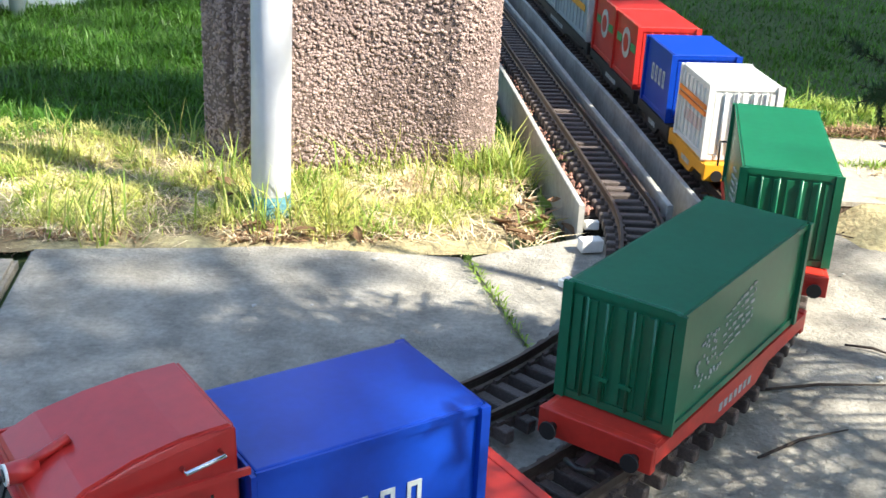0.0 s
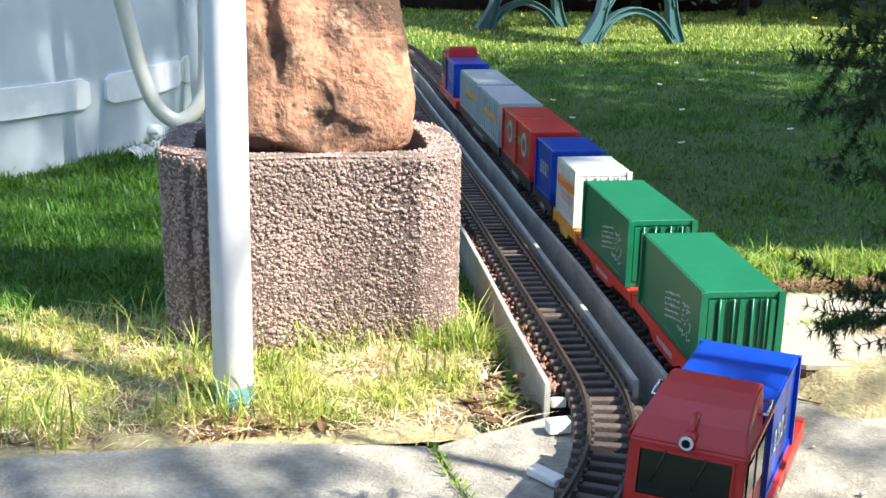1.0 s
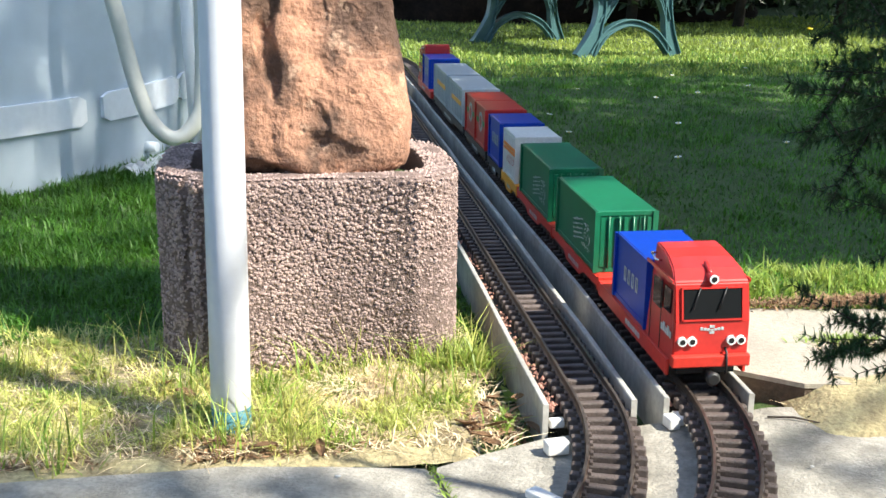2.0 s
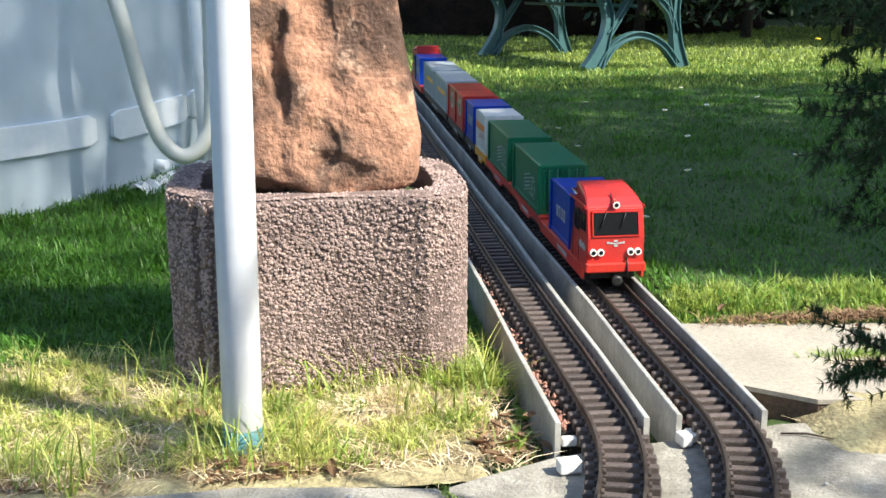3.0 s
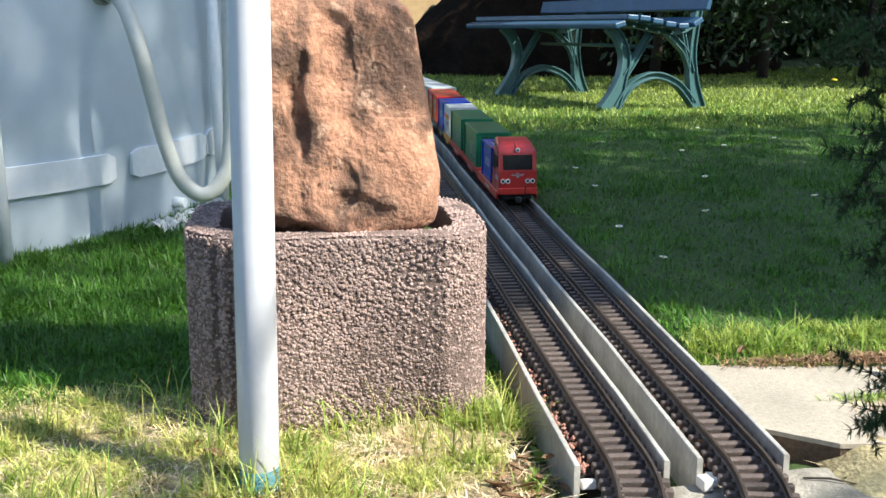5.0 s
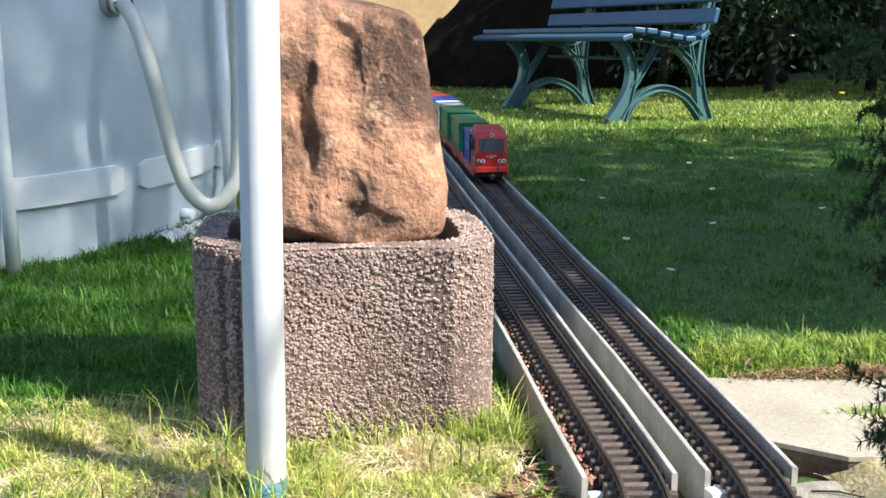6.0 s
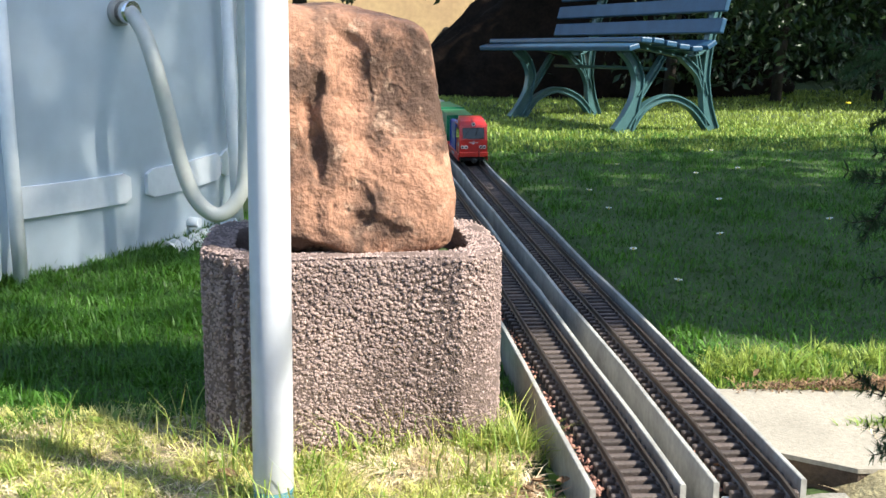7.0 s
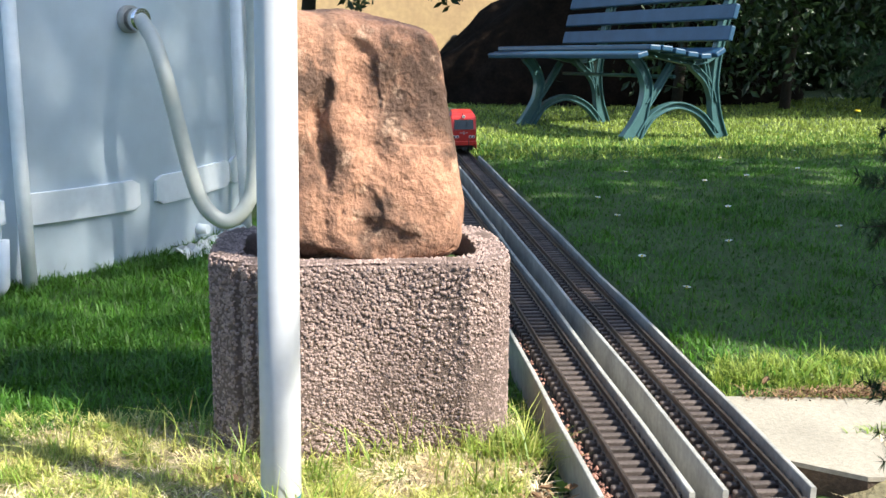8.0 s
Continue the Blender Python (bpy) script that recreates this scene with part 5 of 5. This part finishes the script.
    # fallen twigs on the slabs
    for x, y, a, L in ((0.26, 0.0, -20, 0.06), (0.30, 0.008, 10, 0.04), (0.10, -0.37, 5, 0.14), (0.05, -0.46, 25, 0.10), (0.18, -0.30, -30, 0.05)):
        tw = part("twig", tube([(-L / 2, 0, 0.0015), (0, 0.003, 0.0030), (L / 2, -0.002, 0.0015)], [0.0012, 0.0015, 0.0007], 6), "bark", None)
        tw.matrix_world = pose(x, y, -0.001, 0, 0, a)
        tagged(tw, "thin dry twig lying on the paving", "twig", "twigs")
    # pale pebbles of grit scattered on the slabs
    for k in range(26):
        x, y = rnd.uniform(-0.62, 0.45), rnd.uniform(-0.48, -0.08)
        r = rnd.uniform(0.0018, 0.0042)
        bm = bmesh.new()
        bmesh.ops.create_icosphere(bm, subdivisions=1, radius=r)
        for v in bm.verts:
            v.co = Vector((v.co.x, v.co.y * 0.8, v.co.z * 0.6)) * rnd.uniform(0.8, 1.2)
        ob = part("grit_stone", bm, "concrete", None)
        ob.matrix_world = pose(x, y, r * 0.45)
        tagged(ob, "tiny grey grit stone on the paving", "stone", "grit stones")
    # crumpled pale sheet at the foot of the pool
    bm = bmesh.new()
    rows = []
    for i in range(25):
        a = -33 + 17 * i / 24
        rows.append([bm.verts.new(pool_point(a, 0.02 + 0.022 * j + 0.006 * math.sin(i * 1.7 + j), -0.008 + 0.020 * math.sin(j * 1.05) + 0.008 * math.sin(i * 2.3 + j * 1.9))) for j in range(5)])
    for a, b in zip(rows, rows[1:]):
        for j in range(4):
            bm.faces.new((a[j], a[j + 1], b[j + 1], b[j]))
    bmesh.ops.solidify(bm, geom=bm.faces[:], thickness=0.002)
    tagged(part("ground_sheet", bm, "pool_band", None), "crumpled pale plastic sheet at the pool's foot", "sheet")
    # grey filter housing at the pool
    fi = thing("pool_filter", "grey plastic filter housing with black foot by the pool", "filter", at=pose(-1.062, 1.16, -0.012, 0, 0, 25))
    part("housing", box(-0.05, -0.04, 0.045, 0.05, 0.04, 0.16, 0.012), "pool_wall", fi)
    part("foot", box(-0.04, -0.03, 0.0, 0.045, 0.03, 0.046, 0.008), "black", fi, "black moulded foot")
    part("pipe", tube([(0.03, -0.035, 0.0), (0.045, -0.05, 0.03), (0.05, -0.045, 0.12)], 0.012, 10), "pool_band", fi)


def shade_trees():
    # unseen tree added as shadow caster; leaves kept only where they shade the lawn
    def lawn_side(p):
        x, y = shade_spot(p)
        wob = 0.12 * noise.noise(Vector((x * 2, y * 2, 0)))
        return x > -0.12 and 0.62 + wob - 0.05 * max(0, x) < y < 3.72 + wob * 3 and x < 3.8 and p.z > 2.0
    tree("apple_tree", "unseen leafy tree added beside the lawn to shade the grass", (4.4, 0.3, -0.05), 4, 0.13, (4.2, 0.0, 3.2), (2.3, 2.3, 0.7), 9800, 0.075, 61, "leaf", lawn_side)

    # unseen tree added to dapple the slabs, its crown cut to that shade
    def path_side(p):
        x, y = shade_spot(p)
        wob = 0.06 * noise.noise(Vector((x * 4, y * 4, 0)))
        return -2.4 < y < -0.06 + wob + (0.10 + 0.25 * min(0.3, -0.46 - x) if x < -0.46 else 0) and p.z > 2.0
    tree("cherry_tree", "unseen leafy tree added behind the path to cast dappled shade", (2.6, -3.4, -0.05), 4, 0.12, (2.5, -2.5, 3.1), (1.7, 1.3, 0.6), 20000, 0.042, 71, "leaf", path_side)

    # unseen tree added off to the right to keep sun off the backdrop
    def far_side(p):
        x, y = shade_spot(p)
        return 9.6 > y > 5.3 + 0.3 * noise.noise(Vector((x, y, 2))) and x < 7 and p.z > 2.2
    tree("oak_tree", "unseen tall leafy tree added to shade the hedge and undergrowth", (8.0, 5.0, -0.1), 4, 0.2, (5.2, 5.6, 3.4), (3.6, 2.6, 0.7), 16000, 0.11, 91, "leaf", far_side)

    # unseen tree added to dim the sun on pool and left lawn
    def pool_side(p):
        x, y = shade_spot(p)
        wob = 0.08 * noise.noise(Vector((x * 3, y * 3, 5)))
        return x < -0.42 and y > 0.50 + wob * 0.5 - 0.30 * (x + 0.55) and x > -3.2 and p.z > 2.0
    tree("pear_tree", "unseen tall airy tree added to shade the pool and lawn", (5.6, -2.0, -0.05), 6, 0.12, (3.8, -1.0, 5.5), (1.9, 2.0, 0.6), 17500, 0.042, 81, "leaf", pool_side)


def lawn_area(x0, x1, y0, y1, skip=None, power=1.0):
    def f(rng, n):
        x = x0 + (x1 - x0) * rng.random(n)
        y = y0 + (y1 - y0) * rng.random(n) ** power
        keep = np.ones(n, bool)
        keep &= ~((x > -0.05) & (x < 0.212) & (y < 3.2))
        keep &= ~((abs(x - PLANTER[0]) < 0.19) & (abs(y - PLANTER[1]) < 0.135))
        keep &= ((x - POOL[0]) ** 2 + (y - POOL[1]) ** 2) > POOL[2] ** 2
        keep &= ~((x > 0.2) & (x < 0.61) & (y < 0.33))
        return np.stack([x, y], 1)[keep]
    return f


def clumps(area, count, spread):
    """Blades gathered in tufts of uneven size over an area."""
    def f(rng, n):
        c = area(rng, count)
        size = rng.random(len(c)) ** 1.6 + 0.15
        pick = rng.choice(len(c), n, p=size / size.sum())
        p = c[pick] + rng.normal(0, 1, (n, 2)) * (spread * (0.4 + size[pick]))[:, None]
        keep = ~((abs(p[:, 0] - PLANTER[0]) < 0.19) & (abs(p[:, 1] - PLANTER[1]) < 0.135)) & ~((p[:, 0] > -0.052) & (p[:, 0] < 0.212)) & (p[:, 1] > -0.05)
        return p[keep]
    return f


def build_lawn():
    blades("lawn_grass", "short green lawn grass", "grass", 190000, 1, lawn_area(0.19, 3.4, 0.31, 4.6, power=1.5), (0.006, 0.020), 0.0026, 1.0)
    blades("lawn_grass", "lush darker tufts in the lawn", "grass", 30000, 21, clumps(lawn_area(0.23, 3.0, 0.36, 3.9, power=1.3), 420, 0.03), (0.014, 0.036), 0.0028, 1.0)
    blades("lawn_grass", "short green lawn grass by the pool", "grass", 110000, 2, lawn_area(-1.5, -0.05, 0.36, 2.0, power=1.2), (0.008, 0.026), 0.0024, 1.1)
    blades("lawn_grass", "uneven taller tufts in the lawn by the pool", "grass", 26000, 22, clumps(lawn_area(-1.3, -0.48, 0.42, 1.9), 220, 0.026), (0.018, 0.045), 0.0026, 1.2)
    blades("lawn_grass", "long bright grass at the paving edge", "sunlit_tone_grass", 8000, 3, clumps(lawn_area(0.215, 0.85, 0.340, 0.52), 110, 0.014), (0.010, 0.034), 0.0022, 1.1)
    blades("long_grass", "long arching grass tufts at the paving edge", "weed", 420, 13, clumps(lawn_area(0.36, 0.85, 0.345, 0.46), 16, 0.012), (0.03, 0.080), 0.0032, 1.3)
    # the bed between path and lawn: moss, tufts, green weeds, dead stalks, litter
    blades("dry_grass", "low yellow-green moss and seedlings by the path", "dry_grass", 30000, 4, lawn_area(-0.95, -0.105, 0.03, 0.42), (0.002, 0.010), 0.0018, 1.6)
    blades("dry_grass", "straggly yellow-green grass tufts by the path", "dry_grass", 13000, 24, clumps(lawn_area(-0.95, -0.075, 0.0, 0.40), 210, 0.011), (0.008, 0.036), 0.0015, 1.5)
    blades("weed_grass", "fresh green grass tufts by the path", "weed", 3200, 25, clumps(lawn_area(-0.95, -0.075, 0.0, 0.38), 50, 0.010), (0.008, 0.036), 0.0019, 1.4)
    blades("long_grass", "tall thin grass stalks round the post and planter", "dry_grass", 700, 14, tuft_area, (0.03, 0.10), 0.0017, 1.1)
    blades("long_grass", "green grass blades leaning by the post", "weed", 260, 34, tuft_area, (0.03, 0.11), 0.0024, 1.2)
    blades("long_grass", "grass thriving in the corner by the trough", "sunlit_tone_grass", 650, 35, patch_area(-0.19, -0.05, 0.17, 0.27), (0.015, 0.060), 0.0020, 1.2)
    blades("dry_straw", "dead straw lying on the soil", "straw", 11000, 5, lawn_area(-0.95, -0.080, -0.030, 0.38), (0.006, 0.024), 0.0015, 2.8)
    blades("dry_straw", "matted heap of pale dead straw", "straw", 4200, 36, patch_area(-0.29, -0.12, 0.12, 0.23), (0.008, 0.030), 0.0016, 2.4)
    # far strip in the paler grass colour that stands for sun on it
    blades("lawn_grass", "far lawn grass with sunlight put into its pale colour", "sunlit_tone_grass", 60000, 6, lawn_area(-0.5, 3.8, 3.2, 7.2), (0.010, 0.034), 0.006, 0.8)
    blades("leaf_litter", "brown leaf litter along the path edge", "dead_leaf", 3000, 17, patch_area(-0.47, -0.24, -0.035, 0.055), (0.004, 0.013), 0.0040, 2.4, category="litter")
    blades("leaf_litter", "brown leaf litter in the corner by the trough", "dead_leaf", 500, 18, patch_area(-0.13, -0.055, 0.0, 0.10), (0.005, 0.014), 0.0050, 2.4, category="litter")
    blades("leaf_litter", "brown litter along the shaded end of the bed", "dead_leaf", 1600, 19, patch_area(-0.95, -0.45, -0.05, 0.06), (0.004, 0.012), 0.0032, 2.4, category="litter")
    blades("dry_straw", "dead straw and moss beside the slab", "straw", 1700, 15, patch_area(0.32, 0.62, -0.03, 0.06), (0.008, 0.025), 0.0018, 2.6)
    blades("dry_straw", "brown thatch where lawn meets the slab", "dead_leaf", 2600, 37, patch_area(0.22, 0.80, 0.318, 0.352), (0.004, 0.014), 0.0022, 2.2, lift=0.036)
    blades("weed_tuft", "small green weeds growing through the slab", "weed", 420, 16, patch_area(0.33, 0.50, 0.175, 0.215), (0.006, 0.020), 0.0024, 1.4, lift=0.034)
    blades("weed_tuft", "tiny weeds in the crack between slabs", "weed", 220, 39, lambda rng, n: np.stack([-0.187 + 0.042 * (k := rng.random(n)) ** 0.9, -0.08 - 0.24 * k], 1) + rng.normal(0, 0.003, (n, 2)), (0.003, 0.010), 0.0018, 1.8, lift=0.020)
    blades("dry_straw", "straw round the weeds on the slab", "straw", 260, 38, patch_area(0.35, 0.50, 0.145, 0.18), (0.006, 0.016), 0.0018, 2.4, lift=0.035)


def tuft_area(rng, n):
    spots = np.array([(-0.405, 0.030), (-0.435, 0.035), (-0.370, 0.035), (-0.43, 0.17), (-0.46, 0.20), (-0.35, 0.10), (-0.15, 0.21), (-0.11, 0.20), (-0.09, 0.23), (-0.62, 0.02), (-0.58, -0.01), (-0.31, 0.03), (-0.52, 0.30), (-0.70, 0.25), (-0.24, 0.225), (-0.19, 0.23), (-0.30, 0.22), (-0.40, 0.225), (-0.17, 0.12)])
    return spots[rng.integers(0, len(spots), n)] + rng.normal(0, 0.022, (n, 2))


def patch_area(x0, x1, y0, y1):
    def f(rng, n):
        c = np.array([(x0 + x1) / 2, (y0 + y1) / 2])
        return c + rng.normal(0, 0.4, (n, 2)) * np.array([(x1 - x0) / 2, (y1 - y0) / 2])
    return f


# ---------- put it all together ----------
build_ground()
build_strip()
build_paving()
build_trough(-0.042, 0.064, 0.0, 3.1, "weathered grey trough of boards holding the inner track")
build_trough(0.104, 0.208, 0.005, 2.95, "weathered grey trough of boards holding the outer track")
build_planter()
build_boulder()
build_pole()
build_pool()
build_hose()
build_bench(pose(1.021, 4.122, -0.058, -2.4, 0.2, 16.5))
build_backdrop()
build_sky_block_hedges()
shade_trees()
fir_branch()
build_lawn()
build_chips()
build_white_blocks()
small_things()
TRAIN = build_train()
build_track(INNER, "brown garden railway track in the planter-side trough", -0.62, 3.4)
build_track(OUTER, "brown garden railway track in the lawn-side trough", -1.05, 3.9)
motions()
